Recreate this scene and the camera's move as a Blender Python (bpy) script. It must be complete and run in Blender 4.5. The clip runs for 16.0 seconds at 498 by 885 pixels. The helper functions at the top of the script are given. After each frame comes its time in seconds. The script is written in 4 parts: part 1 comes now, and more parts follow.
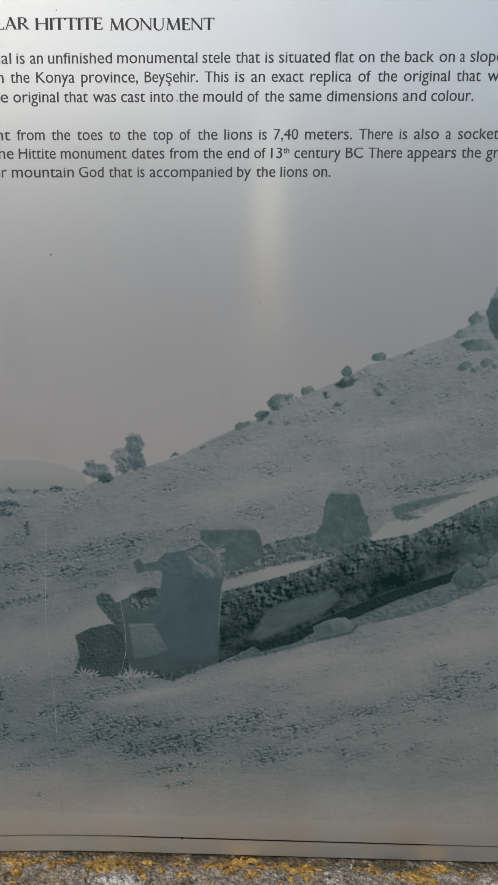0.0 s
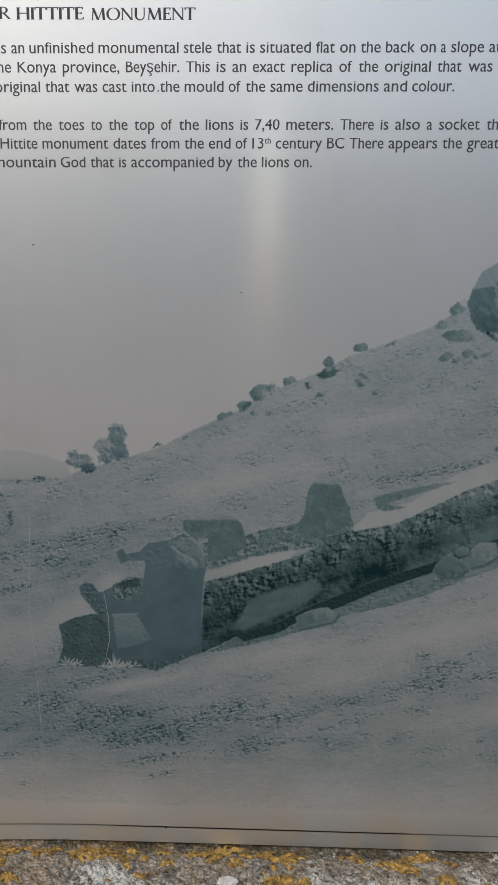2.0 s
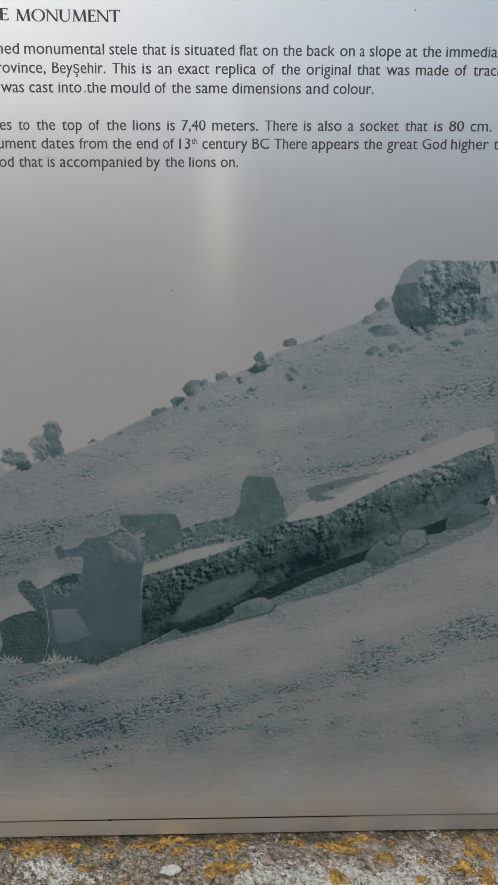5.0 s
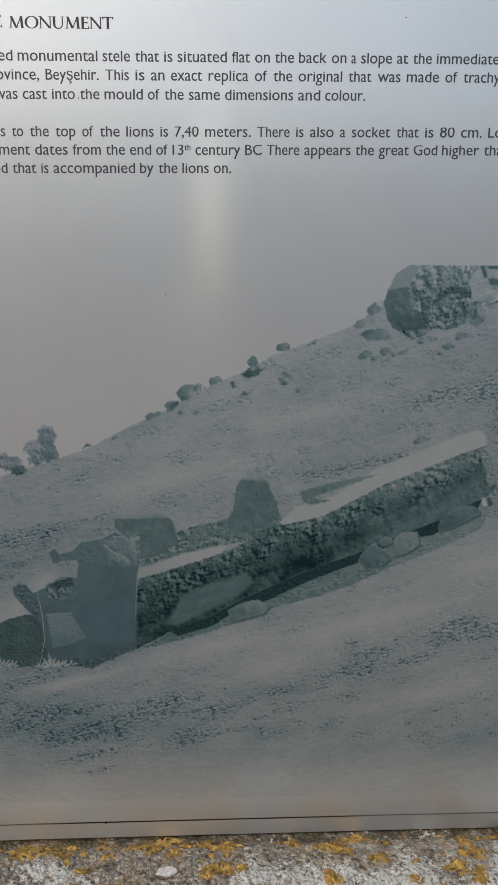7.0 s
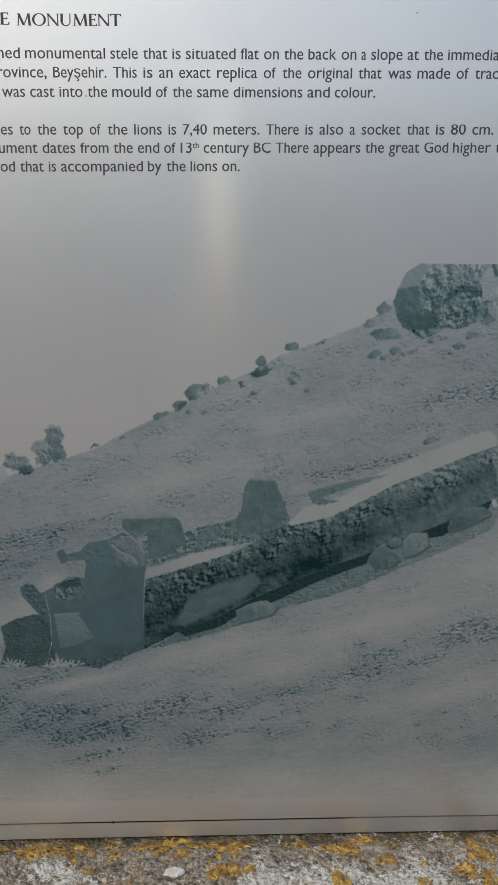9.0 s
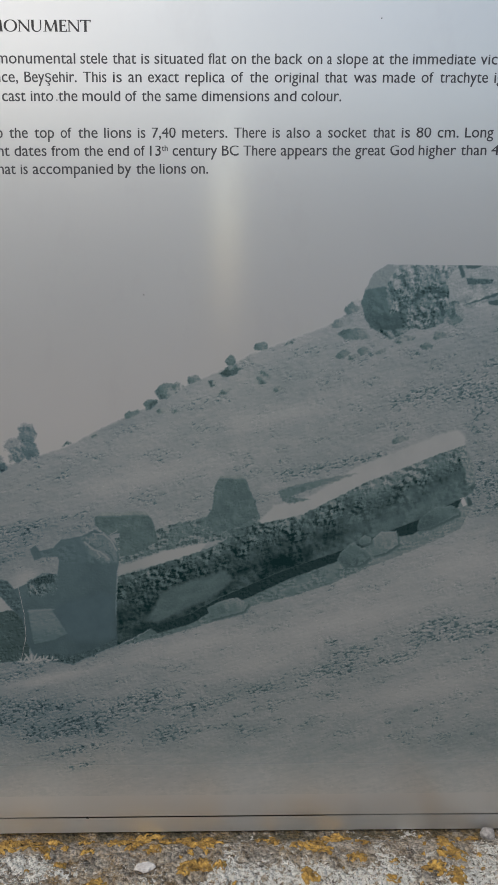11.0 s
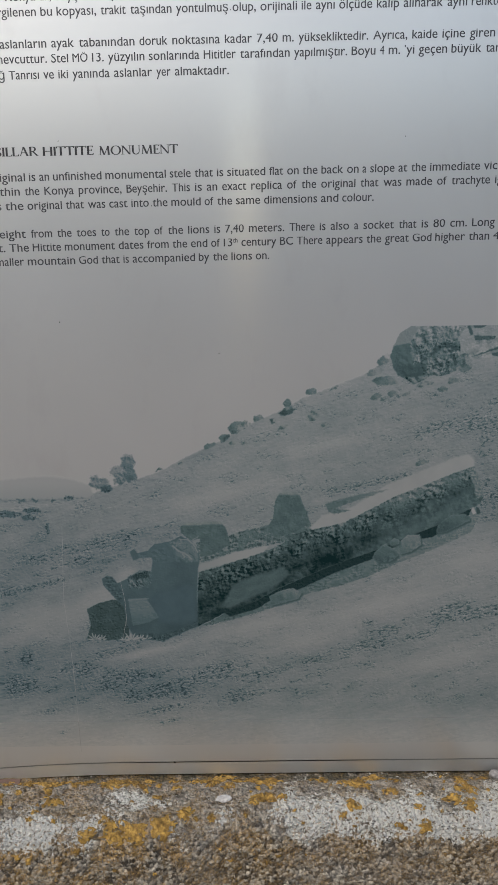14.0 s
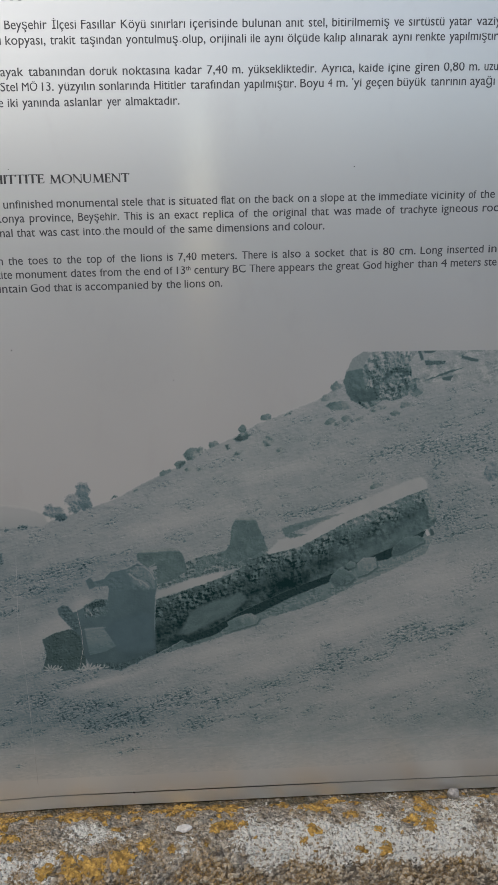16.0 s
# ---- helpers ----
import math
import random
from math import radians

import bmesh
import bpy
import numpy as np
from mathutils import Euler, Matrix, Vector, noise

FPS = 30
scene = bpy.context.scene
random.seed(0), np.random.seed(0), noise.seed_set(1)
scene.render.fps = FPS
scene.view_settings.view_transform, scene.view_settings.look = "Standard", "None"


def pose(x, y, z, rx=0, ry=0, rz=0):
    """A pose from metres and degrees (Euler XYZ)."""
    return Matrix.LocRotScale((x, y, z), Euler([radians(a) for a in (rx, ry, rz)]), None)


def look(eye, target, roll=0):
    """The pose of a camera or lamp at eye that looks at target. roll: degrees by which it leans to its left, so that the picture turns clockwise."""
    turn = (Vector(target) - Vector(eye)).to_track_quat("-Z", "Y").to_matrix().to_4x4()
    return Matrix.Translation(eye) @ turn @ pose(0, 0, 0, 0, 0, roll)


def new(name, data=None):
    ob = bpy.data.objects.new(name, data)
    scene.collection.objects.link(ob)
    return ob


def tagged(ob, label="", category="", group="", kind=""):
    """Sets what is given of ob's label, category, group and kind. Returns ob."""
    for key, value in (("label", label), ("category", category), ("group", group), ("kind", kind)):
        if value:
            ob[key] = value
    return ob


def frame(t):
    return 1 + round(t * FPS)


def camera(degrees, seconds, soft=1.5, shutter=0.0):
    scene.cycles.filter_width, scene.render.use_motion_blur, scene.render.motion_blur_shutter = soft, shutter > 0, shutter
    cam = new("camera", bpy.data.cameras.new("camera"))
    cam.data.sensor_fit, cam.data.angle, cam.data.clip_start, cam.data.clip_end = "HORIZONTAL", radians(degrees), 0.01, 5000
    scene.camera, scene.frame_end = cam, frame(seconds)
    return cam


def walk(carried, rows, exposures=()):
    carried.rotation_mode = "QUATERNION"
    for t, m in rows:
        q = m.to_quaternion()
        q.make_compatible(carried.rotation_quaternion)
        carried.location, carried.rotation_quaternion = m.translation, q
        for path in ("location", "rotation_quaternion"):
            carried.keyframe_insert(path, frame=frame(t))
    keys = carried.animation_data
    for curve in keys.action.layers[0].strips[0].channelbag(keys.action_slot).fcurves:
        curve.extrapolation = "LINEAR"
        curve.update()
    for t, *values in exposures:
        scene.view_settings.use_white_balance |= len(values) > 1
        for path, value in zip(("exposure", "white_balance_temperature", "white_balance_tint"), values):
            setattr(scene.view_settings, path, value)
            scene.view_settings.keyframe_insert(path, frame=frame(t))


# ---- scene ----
cam = camera(35.9, 16.0)
PATH = [
    (0, (0.046, -0.727, 1.529), (0.025, 1.233, 1.129), 1.2),
    (0.5, (0.045, -0.726, 1.529), (0.024, 1.233, 1.125), 1.2),
    (1, (0.05, -0.726, 1.524), (0.025, 1.234, 1.125), 1.3),
    (1.5, (0.06, -0.726, 1.525), (0.041, 1.232, 1.115), 1.3),
    (2, (0.063, -0.73, 1.524), (0.043, 1.228, 1.115), 1.3),
    (2.5, (0.063, -0.732, 1.524), (0.053, 1.226, 1.114), 1.3),
    (3, (0.081, -0.737, 1.522), (0.094, 1.221, 1.112), 1.2),
    (3.5, (0.086, -0.741, 1.522), (0.128, 1.217, 1.113), 1.1),
    (4, (0.09, -0.743, 1.523), (0.146, 1.214, 1.111), 1.1),
    (4.5, (0.087, -0.745, 1.521), (0.163, 1.212, 1.116), 1.0),
    (7, (0.083, -0.751, 1.526), (0.197, 1.205, 1.121), 0.8),
    (7.5, (0.083, -0.748, 1.528), (0.192, 1.206, 1.116), 0.8),
    (8, (0.078, -0.745, 1.529), (0.189, 1.208, 1.111), 0.8),
    (10.5, (0.112, -0.753, 1.527), (0.167, 1.205, 1.123), 0.7),
    (11, (0.121, -0.758, 1.524), (0.192, 1.201, 1.124), 0.8),
    (11.5, (0.112, -0.757, 1.522), (0.182, 1.201, 1.124), 0.7),
    (12, (0.105, -0.759, 1.526), (0.177, 1.199, 1.126), 0.8),
    (12.5, (0.096, -0.765, 1.538), (0.164, 1.194, 1.137), 0.7),
    (13, (0.105, -0.812, 1.559), (0.162, 1.146, 1.155), 0.5),
    (13.5, (0.085, -0.9, 1.613), (0.119, 1.053, 1.181), -0.2),
    (14, (0.072, -0.945, 1.623), (0.091, 1.002, 1.166), -0.3),
    (14.5, (0.068, -0.966, 1.636), (0.092, 0.979, 1.171), -0.3),
    (15, (0.077, -0.978, 1.635), (0.112, 0.966, 1.167), -0.3),
    (15.5, (0.081, -0.974, 1.64), (0.118, 0.973, 1.182), -0.0),
    (16, (0.077, -0.944, 1.638), (0.202, 1.007, 1.216), -0.4),
]
walk(cam, [(t, look(eye, target, roll)) for t, eye, target, roll in PATH], [(0, -0.01, 6620, 10.5), (16, -0.01, 6620, 10.5)])

SKY = 0.182
# slot in the added unseen walls, mirrored as the sign's bright strip
GAP = (-0.24, 0.70)
WALL_TOP = 6.4

# ---------------------------------------------------------------- light
world = bpy.data.worlds.new("overcast_sky")
scene.world = world
world.use_nodes = True
wn = world.node_tree
sky = wn.nodes.new("ShaderNodeTexSky")
sky.sky_type = "NISHITA"
sky.sun_disc = False
sky.sun_elevation, sky.sun_rotation = radians(50), radians(212)
sky.air_density, sky.dust_density = 1.3, 3.0
wn.nodes["Background"].inputs["Strength"].default_value = SKY
wn.links.new(sky.outputs[0], wn.nodes["Background"].inputs["Color"])

sun = new("sun", bpy.data.lights.new("sun", "SUN"))
sun.data.energy, sun.data.angle, sun.data.color = 1.08, radians(25), (1.0, 0.95, 0.88)
sun.matrix_world = look((-1.8, -2.9, 5.0), (0, 0, 0.9))


# ---------------------------------------------------------------- helpers
def part(name, bm, material, parent=None, label=""):
    """Link a bmesh as one mesh object under a thing or a part."""
    me = bpy.data.meshes.new(name)
    bm.to_mesh(me)
    bm.free()
    me.materials.append(material)
    ob = new(name, me)
    ob.parent = parent
    return tagged(ob, label) if label else ob


def box(bm, lo, hi, bevel=0.0):
    made = bmesh.ops.create_cube(bm, size=1.0)["verts"]
    for v in made:
        v.co = Vector([lo[i] + (v.co[i] + 0.5) * (hi[i] - lo[i]) for i in range(3)])
    if bevel:
        edges = list({e for v in made for e in v.link_edges})
        bmesh.ops.bevel(bm, geom=edges, offset=bevel, segments=2, affect="EDGES")
    return bm


class Nodes:
    """A short way to write node materials."""

    def __init__(self, name):
        self.mat = bpy.data.materials.new(name)
        self.mat.use_nodes = True
        self.tree = self.mat.node_tree
        self.bsdf = self.tree.nodes["Principled BSDF"]
        self.out = self.tree.nodes["Material Output"]
        self.place = self.tree.nodes.new("ShaderNodeTexCoord").outputs["Object"]

    def add(self, kind, **values):
        node = self.tree.nodes.new("ShaderNode" + kind)
        for key, value in values.items():
            node.inputs[key].default_value = value
        return node

    def link(self, a, b):
        self.tree.links.new(a, b)

    def mapped(self, scale, shift=(0, 0, 0)):
        m = self.add("Mapping", Scale=scale, Location=shift)
        self.link(self.place, m.inputs["Vector"])
        return m.outputs[0]

    def noise(self, scale, detail=4.0, rough=0.55, stretch=(1, 1, 1), shift=(0, 0, 0)):
        n = self.add("TexNoise", Scale=scale, Detail=detail, Roughness=rough)
        self.link(self.mapped(stretch, shift), n.inputs["Vector"])
        return n.outputs["Fac"]

    def cells(self, scale, stretch=(1, 1, 1), feature="F1"):
        n = self.add("TexVoronoi", Scale=scale)
        n.feature = feature
        self.link(self.mapped(stretch), n.inputs["Vector"])
        return n.outputs["Distance"]

    def step(self, value, low, high, to=(0.0, 1.0)):
        n = self.add("MapRange")
        for key, x in zip(("From Min", "From Max", "To Min", "To Max"), (low, high, *to)):
            n.inputs[key].default_value = x
        self.link(value, n.inputs["Value"])
        return n.outputs[0]

    def math(self, how, a, b):
        n = self.add("Math")
        n.operation = how
        for i, x in enumerate((a, b)):
            if isinstance(x, (int, float)):
                n.inputs[i].default_value = x
            else:
                self.link(x, n.inputs[i])
        return n.outputs[0]

    def mix(self, fac, a, b):
        n = self.tree.nodes.new("ShaderNodeMix")
        n.data_type = "RGBA"
        for socket, x in ((n.inputs["Factor"], fac), (n.inputs["A"], a), (n.inputs["B"], b)):
            if isinstance(x, (int, float)):
                socket.default_value = x
            elif isinstance(x, tuple):
                socket.default_value = (*x, 1.0)
            else:
                self.link(x, socket)
        return n.outputs["Result"]

    def bump(self, height, strength, distance):
        n = self.add("Bump", Strength=strength, Distance=distance)
        self.link(height, n.inputs["Height"])
        self.link(n.outputs[0], self.bsdf.inputs["Normal"])
        return n.outputs[0]

    def set(self, **values):
        for key, x in values.items():
            socket = self.bsdf.inputs[key.replace("_", " ")]
            if isinstance(x, (int, float)):
                socket.default_value = x
            elif isinstance(x, tuple):
                socket.default_value = (*x, 1.0)
            else:
                self.link(x, socket)
        return self


SILVER = (0.650, 0.648, 0.624)


def sheen(n, colour):
    """Finish a satin metal surface: a broad gloss with a sharper one in it, dulled by dust at the foot."""
    smear = n.noise(6.0, 3.0, 0.6, (1.0, 1.0, 0.35))
    n.set(Base_Color=colour, Metallic=METAL, Roughness=n.step(smear, 0.3, 0.7, (BROAD - 0.02, BROAD + 0.03)))
    sharp = n.tree.nodes.new("ShaderNodeBsdfPrincipled")
    sharp.inputs["Metallic"].default_value = METAL
    height = n.add("SeparateXYZ")
    n.link(n.place, height.inputs[0])
    n.link(n.step(height.outputs["Z"], 0.97, 1.08, (0.34, SHARP)), sharp.inputs["Roughness"])
    sharp.inputs["Anisotropic"].default_value = 0.84
    n.link(n.add("CombineXYZ", Z=1.0).outputs[0], sharp.inputs["Tangent"])
    if isinstance(colour, tuple):
        sharp.inputs["Base Color"].default_value = (*colour, 1.0)
    else:
        n.link(colour, sharp.inputs["Base Color"])
    both = n.add("MixShader")
    both.inputs[0].default_value = SHARP_SHARE
    n.link(n.bsdf.outputs[0], both.inputs[1])
    n.link(sharp.outputs[0], both.inputs[2])
    n.link(both.outputs[0], n.out.inputs["Surface"])
    return n.mat


BROAD, SHARP, SHARP_SHARE, METAL = 0.40, 0.148, 0.44, 0.9


def metal_plate():
    n = Nodes("satin_metal_plate")
    haze = n.noise(2.2, 3.0)
    grime = n.noise(14.0, 5.0, 0.65, (1.0, 1.0, 0.5))
    colour = n.mix(n.step(haze, 0.35, 0.65), SILVER, (0.610, 0.608, 0.585))
    colour = n.mix(n.step(grime, 0.56, 0.8, (0.0, 0.22)), colour, (0.45, 0.43, 0.41))
    return sheen(n, colour)


def plain(name, colour, rough=0.6, metal=0.0, spread=0.25, scale=40.0):
    n = Nodes(name)
    dark = tuple(c * (1 - spread) for c in colour)
    n.set(Base_Color=n.mix(n.step(n.noise(scale), 0.35, 0.65), dark, colour), Roughness=rough, Metallic=metal)
    return n.mat


def rock_material():
    """Weathered grainy stone with pale crust, as its crust value says, and ochre stains."""
    n = Nodes("lichened_stone")
    att = n.tree.nodes.new("ShaderNodeAttribute")
    att.attribute_name = "crust"
    grain = n.noise(330.0, 4.0, 0.7)
    pits = n.noise(120.0, 5.0, 0.7, (1, 1, 1), (2, 5, 1))
    broad = n.noise(16.0, 4.0, 0.6)
    cell = n.add("TexVoronoi", Scale=235.0, Randomness=1.0)
    n.link(n.place, cell.inputs["Vector"])
    tone = n.add("SeparateXYZ")
    n.link(cell.outputs["Color"], tone.inputs[0])
    mineral = n.math("ADD", n.math("MULTIPLY", tone.outputs["X"], 0.38), n.math("MULTIPLY", n.noise(270.0, 3.0, 0.75, (1, 1, 1), (4, 9, 2)), 0.62))
    stone = n.mix(n.step(mineral, 0.38, 0.62), (0.040, 0.031, 0.019), (0.60, 0.535, 0.42))
    stone = n.mix(n.step(cell.outputs["Distance"], 0.50, 0.90, (0.0, 0.6)), stone, (0.06, 0.045, 0.030))
    stone = n.mix(n.step(pits, 0.48, 0.38, (0.0, 0.8)), stone, (0.05, 0.038, 0.026))
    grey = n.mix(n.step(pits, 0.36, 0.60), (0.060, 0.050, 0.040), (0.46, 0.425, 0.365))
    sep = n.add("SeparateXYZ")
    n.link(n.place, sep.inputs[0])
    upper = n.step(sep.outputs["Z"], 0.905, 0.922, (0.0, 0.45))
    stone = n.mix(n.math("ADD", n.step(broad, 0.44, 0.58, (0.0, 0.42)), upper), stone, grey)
    moss = n.math("MULTIPLY", n.step(sep.outputs["Y"], -0.026, -0.008), n.step(n.noise(60.0, 4.0, 0.6, (1, 1, 1), (3, 3, 7)), 0.36, 0.52))
    stone = n.mix(n.math("MULTIPLY", moss, 0.85), stone, (0.045, 0.040, 0.014))
    rust = n.math("MULTIPLY", n.step(n.noise(30.0, 6.0, 0.7, (1, 1, 1), (9, 4, 1)), 0.42, 0.56), n.step(grain, 0.36, 0.56))
    west = n.math("MULTIPLY", n.step(sep.outputs["X"], 0.22, -0.12, (0.55, 1.0)), n.step(sep.outputs["Z"], 0.80, 0.90, (0.65, 1.0)))
    west = n.math("MULTIPLY", west, n.step(sep.outputs["Z"], 0.912, 0.926, (0.90, 0.50)))
    stone = n.mix(n.math("MULTIPLY", rust, west), stone, n.mix(n.step(grain, 0.4, 0.65), (0.27, 0.15, 0.045), (0.50, 0.315, 0.10)))
    loose = n.math("MULTIPLY", n.math("SUBTRACT", n.noise(150.0, 6.0, 0.75, (1, 1, 1), (1, 8, 3)), 0.5), 2.0)
    pale = n.step(n.math("ADD", att.outputs["Fac"], loose), 0.48, 0.54)
    holes = n.step(n.noise(230.0, 4.0, 0.7, (1, 1, 1), (5, 1, 4)), 0.415, 0.45)
    pale = n.math("MULTIPLY", pale, holes)
    stone = n.mix(pale, stone, n.mix(n.step(grain, 0.3, 0.7), (0.50, 0.49, 0.44), (0.76, 0.75, 0.69)))
    n.set(Base_Color=stone, Roughness=0.92)
    n.bump(n.math("ADD", n.math("SUBTRACT", n.math("MULTIPLY", grain, 0.5), n.math("MULTIPLY", cell.outputs["Distance"], 0.9)), n.math("MULTIPLY", pits, 1.5)), 1.0, 0.008)
    return n.mat


def lichen_material():
    n = Nodes("orange_lichen")
    fine = n.noise(260.0, 4.0, 0.7)
    lobes = n.cells(190.0)
    broad = n.noise(95.0, 4.0, 0.65)
    colour = n.mix(n.step(broad, 0.38, 0.62), (0.20, 0.115, 0.022), (0.50, 0.31, 0.070))
    colour = n.mix(n.step(fine, 0.47, 0.64), colour, (0.16, 0.088, 0.022))
    worn = n.step(n.noise(170.0, 5.0, 0.75, (1, 1, 1), (6, 2, 9)), 0.60, 0.66)
    colour = n.mix(n.math("MULTIPLY", worn, 0.8), colour, (0.30, 0.27, 0.23))
    colour = n.mix(n.step(lobes, 0.55, 0.85, (0.0, 0.6)), colour, (0.12, 0.065, 0.015))
    n.set(Base_Color=colour, Roughness=0.9)
    n.bump(n.math("ADD", n.math("MULTIPLY", lobes, -1.0), fine), 0.8, 0.003)
    return n.mat


LIP_TONE = (0.655, 0.665, 0.645)


def lip_metal():
    n = Nodes("bare_folded_metal")
    wear = n.noise(30.0, 5.0, 0.6, (0.3, 1, 1))
    return sheen(n, n.mix(n.step(wear, 0.4, 0.7, (0.0, 0.4)), LIP_TONE, (0.50, 0.495, 0.485)))


LIP = lip_metal()
PLATE, ROCK, LICHEN = metal_plate(), rock_material(), lichen_material()
TEXT_INK = plain("dark_grey_ink", (0.022, 0.023, 0.028), 0.5)
TITLE_INK = plain("black_ink", (0.012, 0.012, 0.014), 0.45)
LINE_INK = plain("black_groove", (0.012, 0.013, 0.014), 0.6)
LIMESCALE = plain("limescale", (0.42, 0.42, 0.41), 0.7, 0.3)

# shapes of the print and of the stone, in millimetres
RIDGE = [(-385, 318), (-205, 326), (-130, 332), (-101, 342), (-35, 363), (8, 386), (49, 405), (89, 428), (121, 442), (147, 457), (187, 472), (230, 489), (250, 503), (257, 508), (262, 512), (342, 520), (345, 560), (545, 560)]
FAR_HILL = [(-380, 350), (-237, 354), (-204, 357), (-175, 359), (-143, 354), (-123, 347), (-118, 334), (-130, 326), (-380, 326)]
FAR_PLAIN = [(-380, 329), (-205, 329), (-168, 329), (-140, 331), (-126, 330), (-150, 323), (-180, 318), (-212, 312), (-380, 306)]
FAR_BUSHES = [(-194, 327, 5, 2), (-170, 327, 4, 2), (-212, 327, 6, 2), (-150, 330, 7, 3), (-198, 313, 12, 4), (-203, 304, 9, 4), (-230, 309, 18, 5), (-180, 289, 2, 8)]
CLEARINGS = [(-185, 165, 75, 32), (-110, 195, 30, 14), (90, 150, 80, 14), (260, 178, 110, 15), (380, 245, 70, 26), (330, 95, 90, 16), (-60, 112, 60, 6), (40, 330, 60, 14), (-80, 225, 16, 9), (150, 125, 60, 14), (190, 400, 60, 10)]
SLAB_SIDE = [(14, 227), (37, 233), (74, 245), (106, 256), (134, 271), (127, 276), (205, 294), (268, 328), (341, 358), (368, 368), (378, 346), (382, 330), (381, 320), (368, 310), (330, 291), (277, 269), (243, 254), (193, 236), (150, 217), (120, 203), (89, 185), (49, 169), (14, 150), (10, 150)]
SMOOTH_SIDE = [(43, 177), (61, 210), (95, 224), (126, 233), (134, 223), (117, 207), (89, 193), (55, 175)]
SNOUT = [(-113, 218), (-106, 222), (-99, 220), (-94, 211), (-87, 199), (-87, 182), (-98, 193), (-111, 210)]
SHOULDER = [(-79, 219), (-63, 229), (-48, 228), (-50, 208), (-67, 204), (-80, 207)]
MASS_FOOT = [(-73, 134), (-66, 140), (-35, 138), (-9, 146), (12, 158), (12, 150), (-9, 141), (-35, 128)]
SLAB_TIP = [(362, 361), (368, 369), (379, 346), (382, 330), (374, 322), (370, 342)]
SLAB_TOP = [(160, 287), (175, 303), (216, 316), (259, 345), (303, 363), (341, 379), (360, 384), (367, 378), (369, 368), (341, 356), (268, 327), (205, 293), (160, 280)]
RECESS = [(179, 319), (193, 324), (221, 331), (240, 335), (260, 338), (241, 330), (213, 321), (191, 313), (212, 310), (191, 305), (184, 308)]
HOLLOW = [(15, 237), (62, 254), (107, 264), (100, 254), (74, 245), (15, 228)]
BACK_RIM = [(12, 268), (50, 275), (74, 284), (106, 291), (160, 295), (162, 281), (140, 269), (106, 264), (62, 255), (15, 239)]
BLOCK_A = [(16, 290), (23, 297), (44, 297), (51, 286), (56, 265), (31, 250), (17, 248)]
BLOCK_B = [(114, 323), (120, 334), (144, 336), (152, 315), (160, 294), (140, 281), (115, 274), (104, 289), (112, 300)]
BLOCK_C = [(-8, 290), (0, 296), (19, 295), (20, 274), (4, 271), (-8, 282)]
DARK_BLOCK = [(-135, 176), (-119, 184), (-101, 189), (-86, 186), (-79, 165), (-81, 133), (-109, 130), (-137, 133), (-131, 153)]
MASS = [(-75, 256), (-69, 260), (-65, 254), (-52, 257), (-43, 266), (-22, 270), (-8, 277), (6, 270), (14, 259), (16, 245), (13, 229), (11, 191), (12, 150), (-9, 141), (-35, 128), (-73, 133), (-82, 151), (-86, 179), (-99, 193), (-112, 210), (-113, 219), (-106, 223), (-99, 221), (-93, 212), (-79, 219), (-63, 230), (-48, 228), (-45, 248), (-61, 249), (-66, 245), (-71, 244)]
CROWN = [(-23, 268), (-11, 273), (6, 271), (14, 256), (14, 242), (-1, 240), (-14, 250)]
ARM = [(-64, 253), (-51, 255), (-42, 265), (-23, 269), (-14, 253), (-9, 241), (-45, 240), (-47, 248), (-64, 247)]
ROBE = [(-50, 195), (-3, 209), (10, 205), (10, 157), (-25, 153), (-38, 156), (-52, 184)]
STAIN = [(-77, 222), (-64, 226), (-53, 229), (-51, 220), (-68, 217)]
SMALL_BLOCK = [(-80, 190), (-56, 191), (-40, 163), (-53, 156), (-75, 151), (-78, 172)]
CARVED_LINES = [([(-11, 273), (0, 272), (8, 266), (14, 254)], 0.30), ([(-19, 264), (-11, 256), (-3, 253), (6, 245)], 0.32), ([(-7, 253), (-3, 248), (-7, 246)], 0.34), ([(7, 272), (15, 276)], 0.22), ([(-80, 188), (-53, 190)], 0.42), ([(-14, 262), (-8, 257), (0, 260)], 0.72), ([(2, 254), (8, 249), (10, 243)], 0.70)]
UNDER = [(13, 147), (55, 172), (132, 206), (181, 235), (256, 262), (368, 316), (381, 306), (376, 294), (370, 279), (348, 268), (309, 250), (278, 238), (236, 218), (194, 204), (151, 193), (109, 174), (60, 159), (14, 149)]
GLOOM = [(47, 169), (89, 185), (120, 203), (150, 217), (193, 236), (243, 254), (277, 269), (330, 291), (369, 312), (366, 303), (340, 284), (318, 272), (300, 270), (262, 256), (240, 242), (193, 224), (151, 203), (117, 191), (89, 173), (54, 163)]
PROPS = [(259, 248, 16, 16, 0.0, 0.74), (291, 262, 18, 14, 0.45, 0.58), (271, 266, 8, 6, 0.2, 0.68), (345, 291, 24, 11, 0.45, 0.76), (128, 191, 24, 13, 0.28, 0.66)]
BOULDER = [(281, 546), (267, 537), (260, 522), (256, 511), (260, 496), (266, 486), (278, 479), (286, 474), (297, 478), (307, 485), (321, 484), (331, 487), (338, 491), (339, 503), (343, 510), (342, 523), (339, 531), (348, 546)]
BOULDER_LIT = [(281, 546), (290, 544), (285, 536), (280, 525), (271, 524), (260, 522), (267, 537)]
